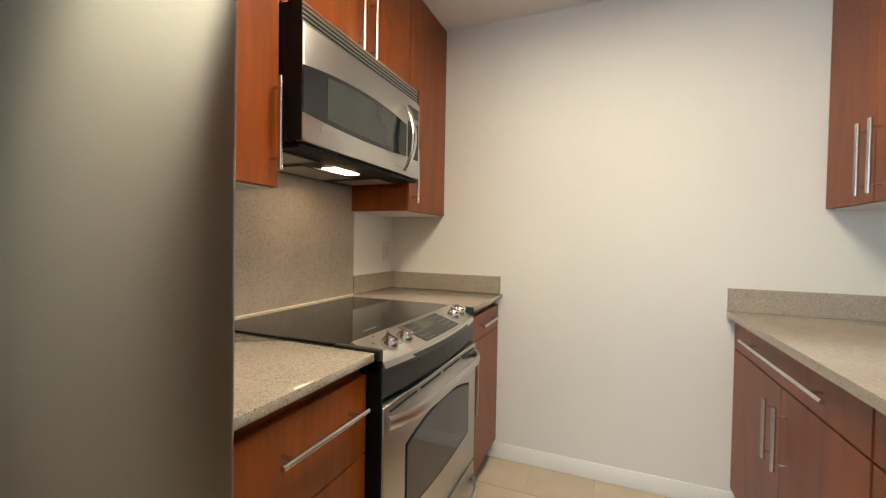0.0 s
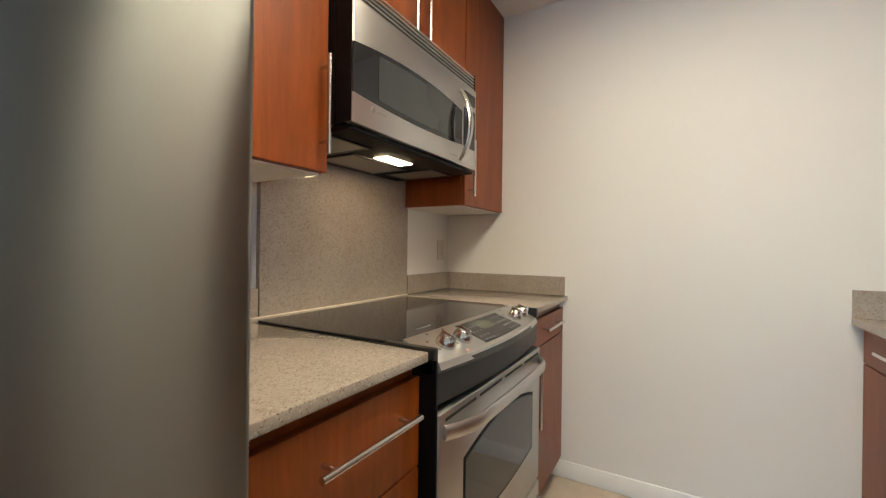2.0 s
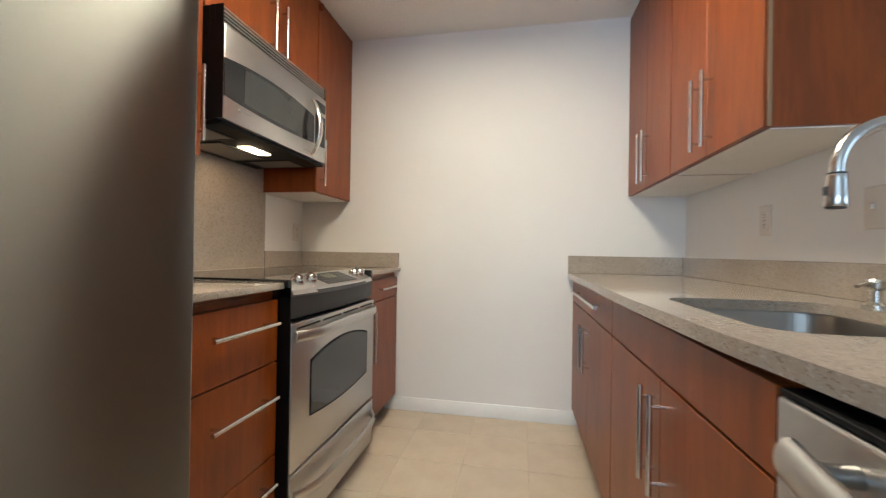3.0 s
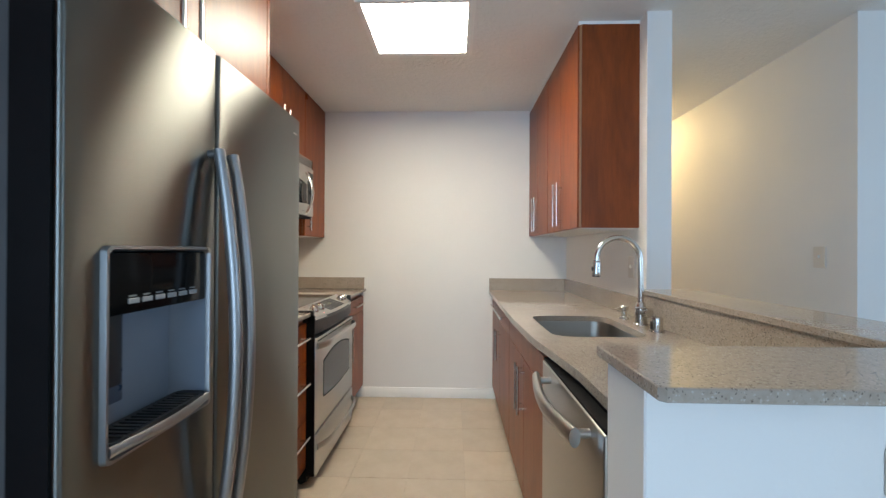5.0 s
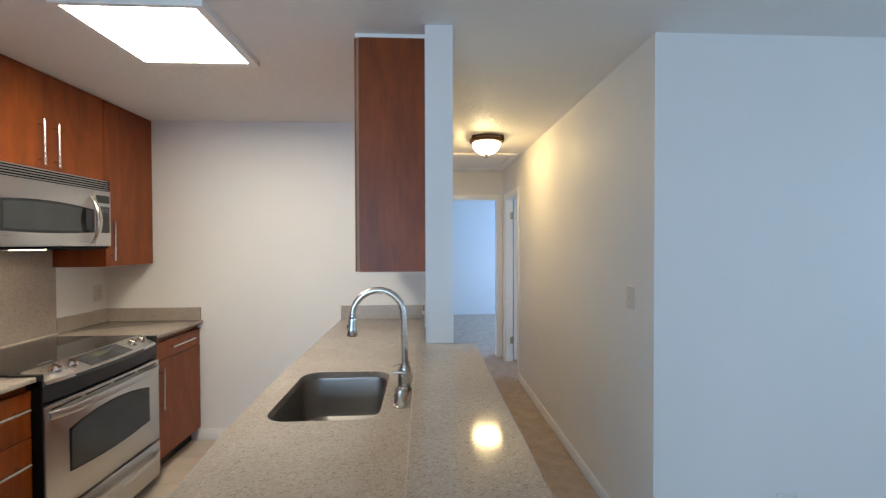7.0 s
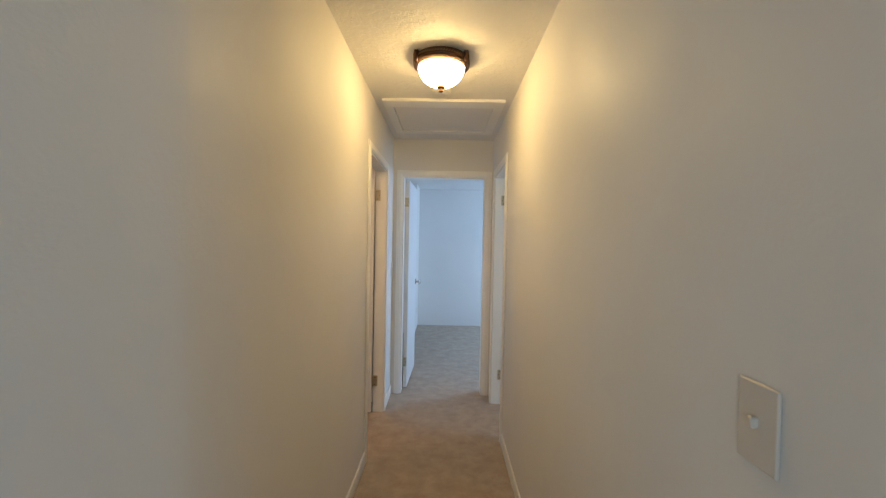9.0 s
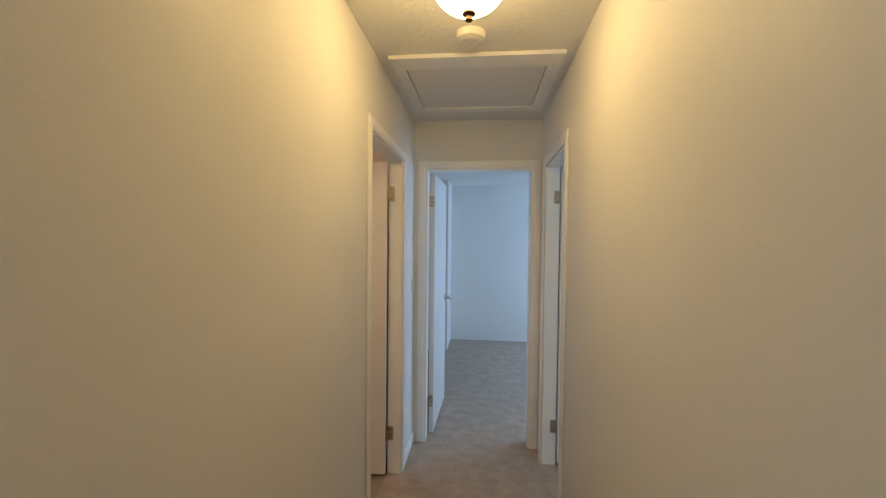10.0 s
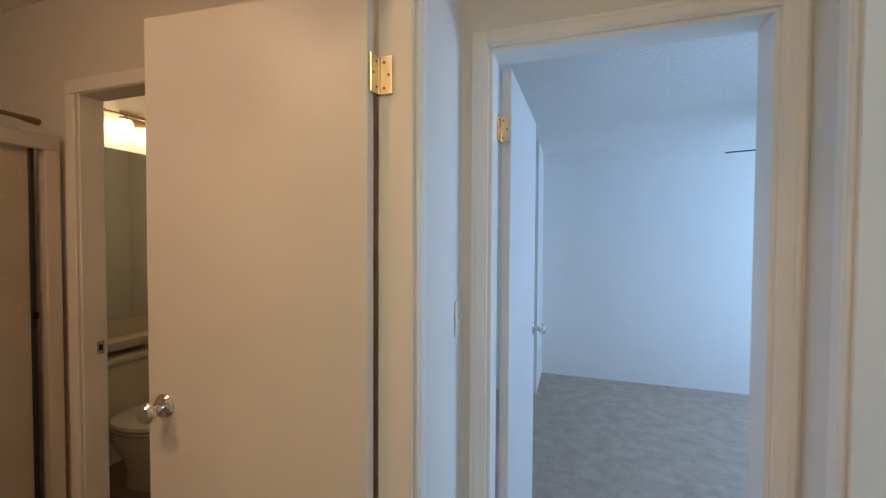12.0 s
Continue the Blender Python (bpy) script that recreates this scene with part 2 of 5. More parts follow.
CAULK = plain("cream_caulk", (0.62, 0.53, 0.42), 0.6, vary=0.08, scale=20)
SLOT = plain("dark_slot", (0.015, 0.013, 0.012), 0.6, vary=0.1)
KEY_PRINT = plain("dim_key_print", (0.17, 0.175, 0.18), 0.5, vary=0.1)
PRINT_DIM = plain("grey_button_print", (0.30, 0.31, 0.32), 0.4, vary=0.08)
PANEL_GLOW = glow("acrylic_light_panel", (1.0, 0.88, 0.67), 48.0)
BOWL_GLOW = glow("alabaster_bowl_glow", (1.0, 0.70, 0.30), 56.0)
HOOD_GLOW = glow("hood_lamp_glow", (1.0, 0.72, 0.40), 46.0)
SHADE_GLOW = glow("frosted_shade_glow", (1.0, 0.70, 0.38), 13.0)
# Glow of the added bathroom lamp, which always stays out of view.
ADDED_DOME_GLOW = glow("added_dome_glow", (1.0, 0.62, 0.36), 50.0)
LCD = plain("dim_display", (0.10, 0.11, 0.075), 0.2, vary=0.05)
LED = glow("red_indicator", (1.0, 0.05, 0.03), 2.0)
MIRROR, _mt, _mb = material("silvered_mirror")
_mb.inputs["Metallic"].default_value, _mb.inputs["Roughness"].default_value, _mb.inputs["Base Color"].default_value = 1.0, 0.02, (0.82, 0.84, 0.82, 1)
PANE = clear_glass("window_glass")
SHOWER_GLASS = plain("obscured_shower_glass", (0.50, 0.43, 0.33), 0.25, vary=0.05)

# ---- mesh helpers ----


def box(bm, x0, x1, y0, y1, z0, z1, bevel=0.0, seg=1):
    m = Matrix.Translation(((x0 + x1) / 2, (y0 + y1) / 2, (z0 + z1) / 2)) @ Matrix.Diagonal((abs(x1 - x0), abs(y1 - y0), abs(z1 - z0), 1))
    vs = bmesh.ops.create_cube(bm, size=1, matrix=m)["verts"]
    if bevel:
        es = list({e for v in vs for e in v.link_edges})
        bmesh.ops.bevel(bm, geom=es, offset=bevel, segments=seg, affect="EDGES", profile=0.5)
    return bm


def B(x0, x1, y0, y1, z0, z1, bevel=0.0, seg=1):
    return box(bmesh.new(), x0, x1, y0, y1, z0, z1, bevel, seg)


def rod(bm, a, b, r, r2=None, n=14):
    a, b = Vector(a), Vector(b)
    d = b - a
    m = Matrix.Translation((a + b) / 2) @ d.to_track_quat("Z", "Y").to_matrix().to_4x4()
    bmesh.ops.create_cone(bm, cap_ends=True, segments=n, radius1=r, radius2=r if r2 is None else r2, depth=d.length, matrix=m)
    return bm


def sweep(bm, pts, r, n=12, flat=None):
    """A tube along points; r is one radius or one for each point; flat=(a, b) scales the section's two axes."""
    pts = [Vector(p) for p in pts]
    rs = r if isinstance(r, (list, tuple)) else [r] * len(pts)
    up, rings = Vector((0, 0, 1)), []
    t0 = (pts[1] - pts[0]).normalized()
    side = t0.cross(up if abs(t0.z) < 0.9 else Vector((0, 1, 0))).normalized()
    for i, p in enumerate(pts):
        t = (pts[min(i + 1, len(pts) - 1)] - pts[max(i - 1, 0)]).normalized()
        side = (side - t * side.dot(t)).normalized()
        other = t.cross(side)
        fa, fb = flat or (1, 1)
        rings.append([bm.verts.new(p + side * (rs[i] * fa * math.cos(2 * math.pi * k / n)) + other * (rs[i] * fb * math.sin(2 * math.pi * k / n))) for k in range(n)])
    for a, b in zip(rings, rings[1:]):
        for k in range(n):
            bm.faces.new((a[k], a[(k + 1) % n], b[(k + 1) % n], b[k]))
    bm.faces.new(rings[0][::-1])
    bm.faces.new(rings[-1])
    return bm


def lathe(bm, profile, centre, n=40, axis=(0, 0, 1)):
    """Turns (radius, height) pairs about an axis through centre."""
    m = Matrix.Translation(centre) @ Vector(axis).to_track_quat("Z", "Y").to_matrix().to_4x4()
    rings = []
    for r, h in profile:
        if r < 1e-5:
            rings.append([bm.verts.new(m @ Vector((0, 0, h)))])
        else:
            rings.append([bm.verts.new(m @ Vector((r * math.cos(2 * math.pi * k / n), r * math.sin(2 * math.pi * k / n), h))) for k in range(n)])
    for a, b in zip(rings, rings[1:]):
        for k in range(n):
            k2 = (k + 1) % n
            if len(a) == 1 and len(b) == 1:
                continue
            if len(a) == 1:
                bm.faces.new((a[0], b[k2], b[k]))
            elif len(b) == 1:
                bm.faces.new((a[k], a[k2], b[0]))
            else:
                bm.faces.new((a[k], a[k2], b[k2], b[k]))
    return bm


def holed(bm, axis, a0, a1, us, vs, holes, bulge=None):
    """A slab across an axis (0: x, 1: y), cut by breakpoints us along and vs up, with the cells named in holes left open."""
    def vert(i, j, side):
        u, v = us[i], vs[j]
        a = a1 if side else a0
        if side and bulge:
            a += bulge(u, v)
        key = (i, j, side)
        if key not in made:
            made[key] = bm.verts.new((a, u, v) if axis == 0 else (u, a, v))
        return made[key]
    made = {}
    nu, nv = len(us) - 1, len(vs) - 1
    solid = {(i, j) for i in range(nu) for j in range(nv)} - set(holes)
    for i, j in solid:
        for side in (0, 1):
            q = [vert(i, j, side), vert(i + 1, j, side), vert(i + 1, j + 1, side), vert(i, j + 1, side)]
            bm.faces.new(q if side else q[::-1])
        for di, dj, p, q in ((-1, 0, (i, j), (i, j + 1)), (1, 0, (i + 1, j), (i + 1, j + 1)), (0, -1, (i, j), (i + 1, j)), (0, 1, (i, j + 1), (i + 1, j + 1))):
            if (i + di, j + dj) not in solid:
                bm.faces.new((vert(*p, 0), vert(*q, 0), vert(*q, 1), vert(*p, 1)))
    bmesh.ops.recalc_face_normals(bm, faces=bm.faces[:])
    return bm


def prism(bm, outline, z0, z1, holes=()):
    """A flat plate with an outline in x and y, and holes through it."""
    edges = []
    for loop in (outline, *holes):
        vs = [bm.verts.new((x, y, z1)) for x, y in loop]
        edges += [bm.edges.new((vs[k], vs[(k + 1) % len(vs)])) for k in range(len(vs))]
    faces = [f for f in bmesh.ops.triangle_fill(bm, use_beauty=True, use_dissolve=False, edges=edges)["geom"] if isinstance(f, bmesh.types.BMFace)]
    low = bmesh.ops.extrude_face_region(bm, geom=faces)["geom"]
    bmesh.ops.translate(bm, verts=[v for v in low if isinstance(v, bmesh.types.BMVert)], vec=(0, 0, z0 - z1))
    bmesh.ops.recalc_face_normals(bm, faces=bm.faces[:])
    return bm


def rounded(x0, x1, y0, y1, r, n=7):
    pts = []
    for cx, cy, a in ((x1 - r, y1 - r, 0), (x0 + r, y1 - r, 90), (x0 + r, y0 + r, 180), (x1 - r, y0 + r, 270)):
        pts += [(cx + r * math.cos(radians(a + 90 * k / n)), cy + r * math.sin(radians(a + 90 * k / n))) for k in range(n + 1)]
    return pts


def loft(bm, loops, cap_first=False, cap_last=True):
    rings = [[bm.verts.new(p) for p in loop] for loop in loops]
    n = len(rings[0])
    for a, b in zip(rings, rings[1:]):
        for k in range(n):
            bm.faces.new((a[k], a[(k + 1) % n], b[(k + 1) % n], b[k]))
    if cap_first:
        bm.faces.new(rings[0][::-1])
    if cap_last:
        bm.faces.new(rings[-1])
    bmesh.ops.recalc_face_normals(bm, faces=bm.faces[:])
    return bm


def thing(name, at, label, category, group="", kind=""):
    e = new(name)
    e.empty_display_size = 0.1
    e.matrix_basis = Matrix.Translation(at)
    return tagged(e, label, category, group, kind)


def part(name, bm, mat, parent=None, label="", smooth=True):
    me = bpy.data.meshes.new(name)
    bm.to_mesh(me)
    bm.free()
    if smooth:
        me.polygons.foreach_set("use_smooth", [True] * len(me.polygons))
        me.set_sharp_from_angle(angle=radians(32))
    me.materials.append(mat)
    ob = new(name, me)
    if parent:
        ob.parent = parent
        if parent.type == "EMPTY":
            ob.matrix_parent_inverse = parent.matrix_basis.inverted()
    return tagged(ob, label)


def setting(name, bm, mat, label, category):
    return tagged(part(name, bm, mat), label, category, kind="structure")


# ---- setting ----
XL, YB, CEIL = -1.225, 2.11, 2.435
XR, XH, XHR = 1.18, 1.26, 2.205
YEND, YLIV = 4.19, 0.72
DOOR_H = 2.06

for room, spans in (("living", ((-2.5, 6.0, -5.0, -0.66), (1.17, 6.0, -0.66, YLIV))), ("hall", ((1.17, XHR + 0.0475, YLIV, YEND + 0.055),)), ("bedroom", ((0.2, 4.8, YEND + 0.055, 7.35),)), ("side_room", ((XHR + 0.0475, 5.0, YLIV, YEND),))):
    bm = bmesh.new()
    for span in spans:
        box(bm, *span, -0.06, 0.0)
    setting("floor_" + room, bm, CARPET, "beige cut-pile wall-to-wall carpet with faint vacuum marks", "carpet")
kitchen_floor = setting("floor_kitchen", B(XL, 1.17, -0.66, YB, -0.06, -0.0025), GROUT, "kitchen floor of square beige tiles with pale grout", "floor")
setting("floor_bathroom", B(-1.6, 1.17, 2.21, 6.2, -0.06, -0.002), VINYL, "warm brown vinyl bathroom floor", "floor")

setting("wall_kitchen_left", B(XL - 0.1, XL, -1.5, YB + 0.1, 0, CEIL), PAINT, "white painted kitchen wall behind the range", "wall")
setting("wall_kitchen_back", B(XL, XH, YB, YB + 0.1, 0, CEIL), PAINT, "bare white orange-peel kitchen end wall", "wall")
setting("wall_kitchen_right", B(XR, XH, 1.10, YB, 0, CEIL), PAINT, "white wall between kitchen and hallway", "wall")
setting("wall_stub", B(XR, 1.30, 0.70, 1.10, 0, CEIL), PAINT, "white painted wall end beside the bar", "wall")
setting("wall_hall_left", holed(bmesh.new(), 0, XH - 0.09, XH, [YB + 0.1, 3.01, 3.774, YEND], [0, DOOR_H, CEIL], [(1, 0)]), PAINT, "white hallway wall with the bathroom doorway", "wall")
setting("wall_hall_right", holed(bmesh.new(), 0, XHR, XHR + 0.095, [YLIV, 3.32, 4.0, YEND], [0, DOOR_H, CEIL], [(1, 0)]), PAINT, "white hallway wall lit by the ceiling lamp", "wall")
setting("wall_living", B(XHR + 0.095, 6.1, YLIV, YLIV + 0.1, 0, CEIL), PAINT, "white living room wall in cool daylight", "wall")
setting("wall_hall_end", holed(bmesh.new(), 1, YEND, YEND + 0.11, [0.1, 1.351, 2.138, 5.0], [0, DOOR_H + 0.02, CEIL], [(1, 0)]), PAINT, "white hallway end wall with the bedroom doorway", "wall")
setting("wall_bedroom_far", B(0.1, 4.9, 7.35, 7.45, 0, CEIL), PAINT, "plain white bedroom wall in blue daylight", "wall")
setting("wall_bedroom_left", B(0.1, 1.30, 6.725, 7.35, 0, CEIL), PAINT, "white bedroom wall return beside the closet recess", "wall")
setting("wall_bedroom_closet", B(0.1, 0.2, YEND + 0.11, 6.725, 0, CEIL), PAINT, "white closet recess wall", "wall")
setting("wall_bedroom_right", holed(bmesh.new(), 0, 4.8, 4.9, [YEND + 0.11, 5.0, 6.8, 7.35], [0, 0.7, 2.0, CEIL], [(1, 1)]), PAINT, "white bedroom wall with a window", "wall")
setting("wall_side_room", holed(bmesh.new(), 0, 5.0, 5.1, [YLIV + 0.1, 1.9, 3.3, YEND], [0, 0.7, 2.0, CEIL], [(1, 1)]), PAINT, "white side room wall with a window", "wall")
setting("wall_living_back", holed(bmesh.new(), 1, -5.1, -5.0, [-2.5, -2.3, 1.1, 6.0], [0, 0.25, 2.25, CEIL], [(1, 1)]), PAINT, "white living room wall with a wide window", "wall")
setting("wall_living_left", B(-2.6, -2.5, -5.0, -1.5, 0, CEIL), PAINT, "plain white living room side wall", "wall")
setting("wall_living_right", holed(bmesh.new(), 0, 6.0, 6.1, [-5.0, -2.55, -0.45, YLIV], [0, 0.8, 2.1, CEIL], [(1, 1)]), PAINT, "white living room side wall with a window", "wall")
setting("wall_entry", B(-2.6, XL, -1.6, -1.5, 0, CEIL), PAINT, "plain white wall beside the pantry", "wall")
setting("wall_bath_far", B(-1.6, -1.2, 3.97, 4.06, 0, CEIL), PAINT, "white bathroom wall", "wall")
setting("ceiling", B(-2.6, 6.1, -5.1, 7.45, CEIL, CEIL + 0.1), CEIL_PAINT, "white knockdown-textured ceiling", "ceiling")
setting("ceiling_bedroom", B(0.2, 4.8, YEND + 0.11, 7.35, 2.37, CEIL - 0.004), CEIL_PAINT, "white textured bedroom ceiling", "ceiling")


def window(name, axis, a, u0, u1, z0, z1, label):
    w = thing(name, (a, (u0 + u1) / 2, z0) if axis == 0 else ((u0 + u1) / 2, a, z0), label, "window", kind="structure")
    mid = (u0 + u1) / 2
    part("window_frame", holed(bmesh.new(), axis, a - 0.03, a + 0.03, [u0, u0 + 0.05, mid - 0.025, mid + 0.025, u1 - 0.05, u1], [z0, z0 + 0.05, z1 - 0.05, z1], [(1, 1), (3, 1)]), TRIM, w)
    for p0, p1 in ((u0 + 0.05, mid - 0.025), (mid + 0.025, u1 - 0.05)):
        b = (a - 0.003, a + 0.003, p0, p1) if axis == 0 else (p0, p1, a - 0.003, a + 0.003)
        part("pane", B(*b, z0 + 0.05, z1 - 0.05), PANE, w).visible_shadow = False


window("window_1", 1, -5.06, -2.3, 1.1, 0.25, 2.25, "wide white-framed sliding living room window")
window("window_2", 0, 4.86, 5.0, 6.8, 0.7, 2.0, "white-framed bedroom window")
window("window_4", 0, 6.06, -2.55, -0.45, 0.8, 2.1, "white-framed living room side window")
window("window_3", 0, 5.06, 1.9, 3.3, 0.7, 2.0, "white-framed side room window")


def skirting(name, x0, x1, y0, y1, h=0.085):
    bm = B(x0, x1, y0, y1, 0, h, 0.004, 2)
    setting(name, bm, TRIM, "white painted baseboard along the wall", "baseboard")


skirting("baseboard_kitchen", -0.60, 0.60, YB - 0.012, YB, 0.086)
skirting("baseboard_hall_right", XHR - 0.012, XHR, YLIV, 3.26)
skirting("baseboard_hall_left", XH, XH + 0.012, 1.10, 2.954)
skirting("baseboard_hall_corner", XH, XH + 0.012, 3.82, 4.18)
skirting("baseboard_living", XHR - 0.012, 6.0, YLIV - 0.012, YLIV)


def casing(name, axis, face, out, u0, u1, top, w=0.056, d=0.014):
    """Stepped casing round a doorway: face is the wall's plane, out the side on which it stands proud."""
    c = thing(name, (face, u0, 0) if axis == 0 else (u0, face, 0), "white painted door casing with a stepped profile", "door casing", kind="structure")
    for nm, spans in (("side_board", lambda lo, hi: (u0 - hi, u0 - lo, 0, top + hi)), ("side_board", lambda lo, hi: (u1 + lo, u1 + hi, 0, top + hi)), ("head_board", lambda lo, hi: (u0 - lo, u1 + lo, top + lo, top + hi))):
        bm = bmesh.new()
        for lo, hi, depth in ((0.0, w, d * 0.75), (0.010, w - 0.016, d)):
            a0, a1, z0, z1 = spans(lo, hi)
            f0, f1 = sorted((face, face + out * depth))
            if axis == 0:
                box(bm, f0, f1, a0, a1, z0, z1, 0.003)
            else:
                box(bm, a0, a1, f0, f1, z0, z1, 0.003)
        part(nm, bm, TRIM, c)


def stops(name, axis, f0, f1, u0, u1, top):
    """Jamb lining with the door stop, inside the wall's opening."""
    bm = bmesh.new()
    for a0, a1, z0, z1 in ((u0, u0 + 0.012, 0, top), (u1 - 0.012, u1, 0, top), (u0 + 0.012, u1 - 0.012, top - 0.012, top)):
        if axis == 0:
            box(bm, f0, f1, a0, a1, z0, z1)
        else:
            box(bm, a0, a1, f0, f1, z0, z1)
    setting(name, bm, TRIM, "white painted door jamb and stop", "door jamb")


casing("casing_bath", 0, XH, 1, 3.01, 3.774, DOOR_H)
casing("casing_side_room", 0, XHR, -1, 3.32, 4.0, DOOR_H)
casing("casing_bedroom", 1, YEND, -1, 1.351, 2.138, DOOR_H + 0.02)
stops("jamb_bath", 0, XH - 0.089, XH - 0.002, 3.01, 3.774, DOOR_H)
stops("jamb_side_room", 0, XHR + 0.002, XHR + 0.093, 3.32, 4.0, DOOR_H)
stops("jamb_bedroom", 1, YEND + 0.002, YEND + 0.108, 1.351, 2.138, DOOR_H + 0.02)


def hinge(parent, at, leaf_a, leaf_b, z):
    """A butt hinge: knuckle and two leaves that lie along leaf_a and leaf_b."""
    bm = bmesh.new()
    h = 0.089
    screws = []
    for k in range(5):
        rod(bm, (at[0], at[1], z - h / 2 + k * h / 5 + 0.001), (at[0], at[1], z - h / 2 + (k + 1) * h / 5 - 0.001), 0.0062, n=12)
    for d in (leaf_a, leaf_b):
        d = Vector((*d, 0)).normalized()
        side = Vector((-d.y, d.x, 0))
        p, q = Vector((at[0], at[1], 0)) + d * 0.003, Vector((at[0], at[1], 0)) + d * 0.036
        vs = []
        for zz in (z - h / 2, z + h / 2):
            for c, s in ((p, -1), (q, -1), (q, 1), (p, 1)):
                vs.append(bm.verts.new((c.x + side.x * 0.0018 * s, c.y + side.y * 0.0018 * s, zz)))
        for f in ((0, 1, 2, 3), (7, 6, 5, 4), (0, 4, 5, 1), (1, 5, 6, 2), (2, 6, 7, 3), (3, 7, 4, 0)):
            bm.faces.new([vs[k] for k in f])
        for zz in (-0.03, 0.0, 0.03):
            c = p + d * (0.012 if zz else 0.024)
            screws.append(rod(bmesh.new(), (c.x - side.x * 0.0028, c.y - side.y * 0.0028, z + zz), (c.x + side.x * 0.0028, c.y + side.y * 0.0028, z + zz), 0.0034, n=10))
    plates = part("hinge", bm, BRASS, parent, "aged brass butt hinge")
    for sc in screws:
        part("screw", sc, BRONZE, plates, "dark screw head")


def flush_door(name, pivot, angle, width, height, flip, label, hinge_dirs, knob_z=1.0):
    """A flat door leaf that swings about pivot; angle in degrees from +x; the leaf lies on one side of the pivot line."""
    d = thing(name, (*pivot, 0.012), label, "door", kind="structure")
    m = Matrix.Translation((*pivot, 0)) @ Matrix.Rotation(radians(angle), 4, "Z")
    t0, t1 = (0.004, 0.039) if flip > 0 else (-0.039, -0.004)
    bm = B(0.011, width, t0, t1, 0.014, height, 0.002)
    bm.transform(m)
    leaf = part("leaf", bm, DOOR_PAINT, d, "flat white painted door leaf")
    bm = bmesh.new()
    for s in (-1, 1):
        y = t1 if s > 0 else t0
        lathe(bm, [(0.0, 0.0), (0.033, 0.0), (0.033, 0.004), (0.028, 0.009), (0.012, 0.012), (0.011, 0.030), (0.020, 0.036), (0.027, 0.046), (0.027, 0.056), (0.021, 0.063), (0.0, 0.066)], (width - 0.055, y, knob_z), 28, (0, s, 0))
    bm.transform(m)
    part("knob", bm, CHROME, leaf, "polished chrome round knob")
    for z in (0.27, 1.845):
        hinge(d, pivot, *hinge_dirs, z)
    return d


flush_door("door_1", (1.174, 3.756), 184.0, 0.663, 2.045, 1, "white flush bathroom door standing wide open", ((-0.06, -1), (1, 0.0)))
flush_door("door_2", (1.366, 4.306), 88.3, 0.73, 2.06, -1, "white flush bedroom door standing wide open", ((1, -0.04), (0, -1)))
flush_door("door_3", (2.297, 3.984), 2.0, 0.66, 2.045, 1, "white flush door open into the side room", ((-1, 0.0), (0.04, 1)))

# ---- kitchen cabinets ----


def bar_handle(parent, a, b, out):
    """A round bar on two posts; out is the vector from the door's face to the bar."""
    a, b, o = Vector(a), Vector(b), Vector(out)
    d = (b - a).normalized()
    bm = bmesh.new()
    rod(bm, a + o, b + o, 0.0066, n=16)
    L = (b - a).length
    for s in (0.12, 0.88):
        p = a + d * (L * s)
        rod(bm, p, p + o, 0.0045, n=12)
    part("handle", bm, NICKEL, parent, "satin nickel bar handle")


def cabinet(name, label, category, side, back, front, y0, y1, z0, z1, fronts, toe=0.0, group="", white_under=False):
    """side +1 faces +x, -1 faces -x. fronts: (name, y0, y1, z0, z1, handle) with handle ('v', y, z0, z1), ('h', z, y0, y1) or None."""
    group = group or {"wall_cabinet": "kitchen wall cabinets", "base_cabinet": "kitchen base cabinets", "drawer_cabinet": "kitchen base cabinets"}.get(name, "")
    c = thing(name, ((back + front) / 2, (y0 + y1) / 2, z0), label, category, group)
    inner = front - side * 0.021
    x0, x1 = sorted((back, inner))
    part("body", B(x0, x1, y0 + 0.001, y1 - 0.001, z0 + toe, z1), WOOD, c)
    if toe:
        t0, t1 = sorted((back, front - side * 0.075))
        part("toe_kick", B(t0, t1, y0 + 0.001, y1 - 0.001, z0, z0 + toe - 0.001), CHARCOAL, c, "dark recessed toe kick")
    if white_under:
        part("underside", B(x0 + 0.001, x1 - 0.001, y0 + 0.012, y1 - 0.012, z0 - 0.004, z0), WHITE_BOX, c, "white melamine underside")
    for nm, a0, a1, b0, b1, h in fronts:
        f0, f1 = sorted((front - side * 0.019, front))
        d = part(nm, B(f0, f1, a0 + 0.0011, a1 - 0.0011, b0 + 0.0011, b1 - 0.0011, 0.0010), WOOD, c)
        if h:
            out = (side * 0.033, 0, 0)
            if h[0] == "v":
                bar_handle(d, (front, h[1], h[2]), (front, h[1], h[3]), out)
            else:
                bar_handle(d, (front, h[2], h[1]), (front, h[3], h[1]), out)
    return c


LF, RF = -0.537, 0.562
cabinet("drawer_cabinet", "cherry wood base cabinet with stacked drawers beside the range", "cabinet", 1, XL, LF, 0.340, 0.789, 0, 0.885, [
    ("drawer", 0.350, 0.788, 0.665, 0.868, ("h", 0.795, 0.470, 0.746)),
    ("drawer", 0.350, 0.788, 0.36, 0.662, ("h", 0.560, 0.470, 0.746)),
    ("drawer", 0.350, 0.788, 0.105, 0.357, ("h", 0.285, 0.470, 0.746))], 0.1)
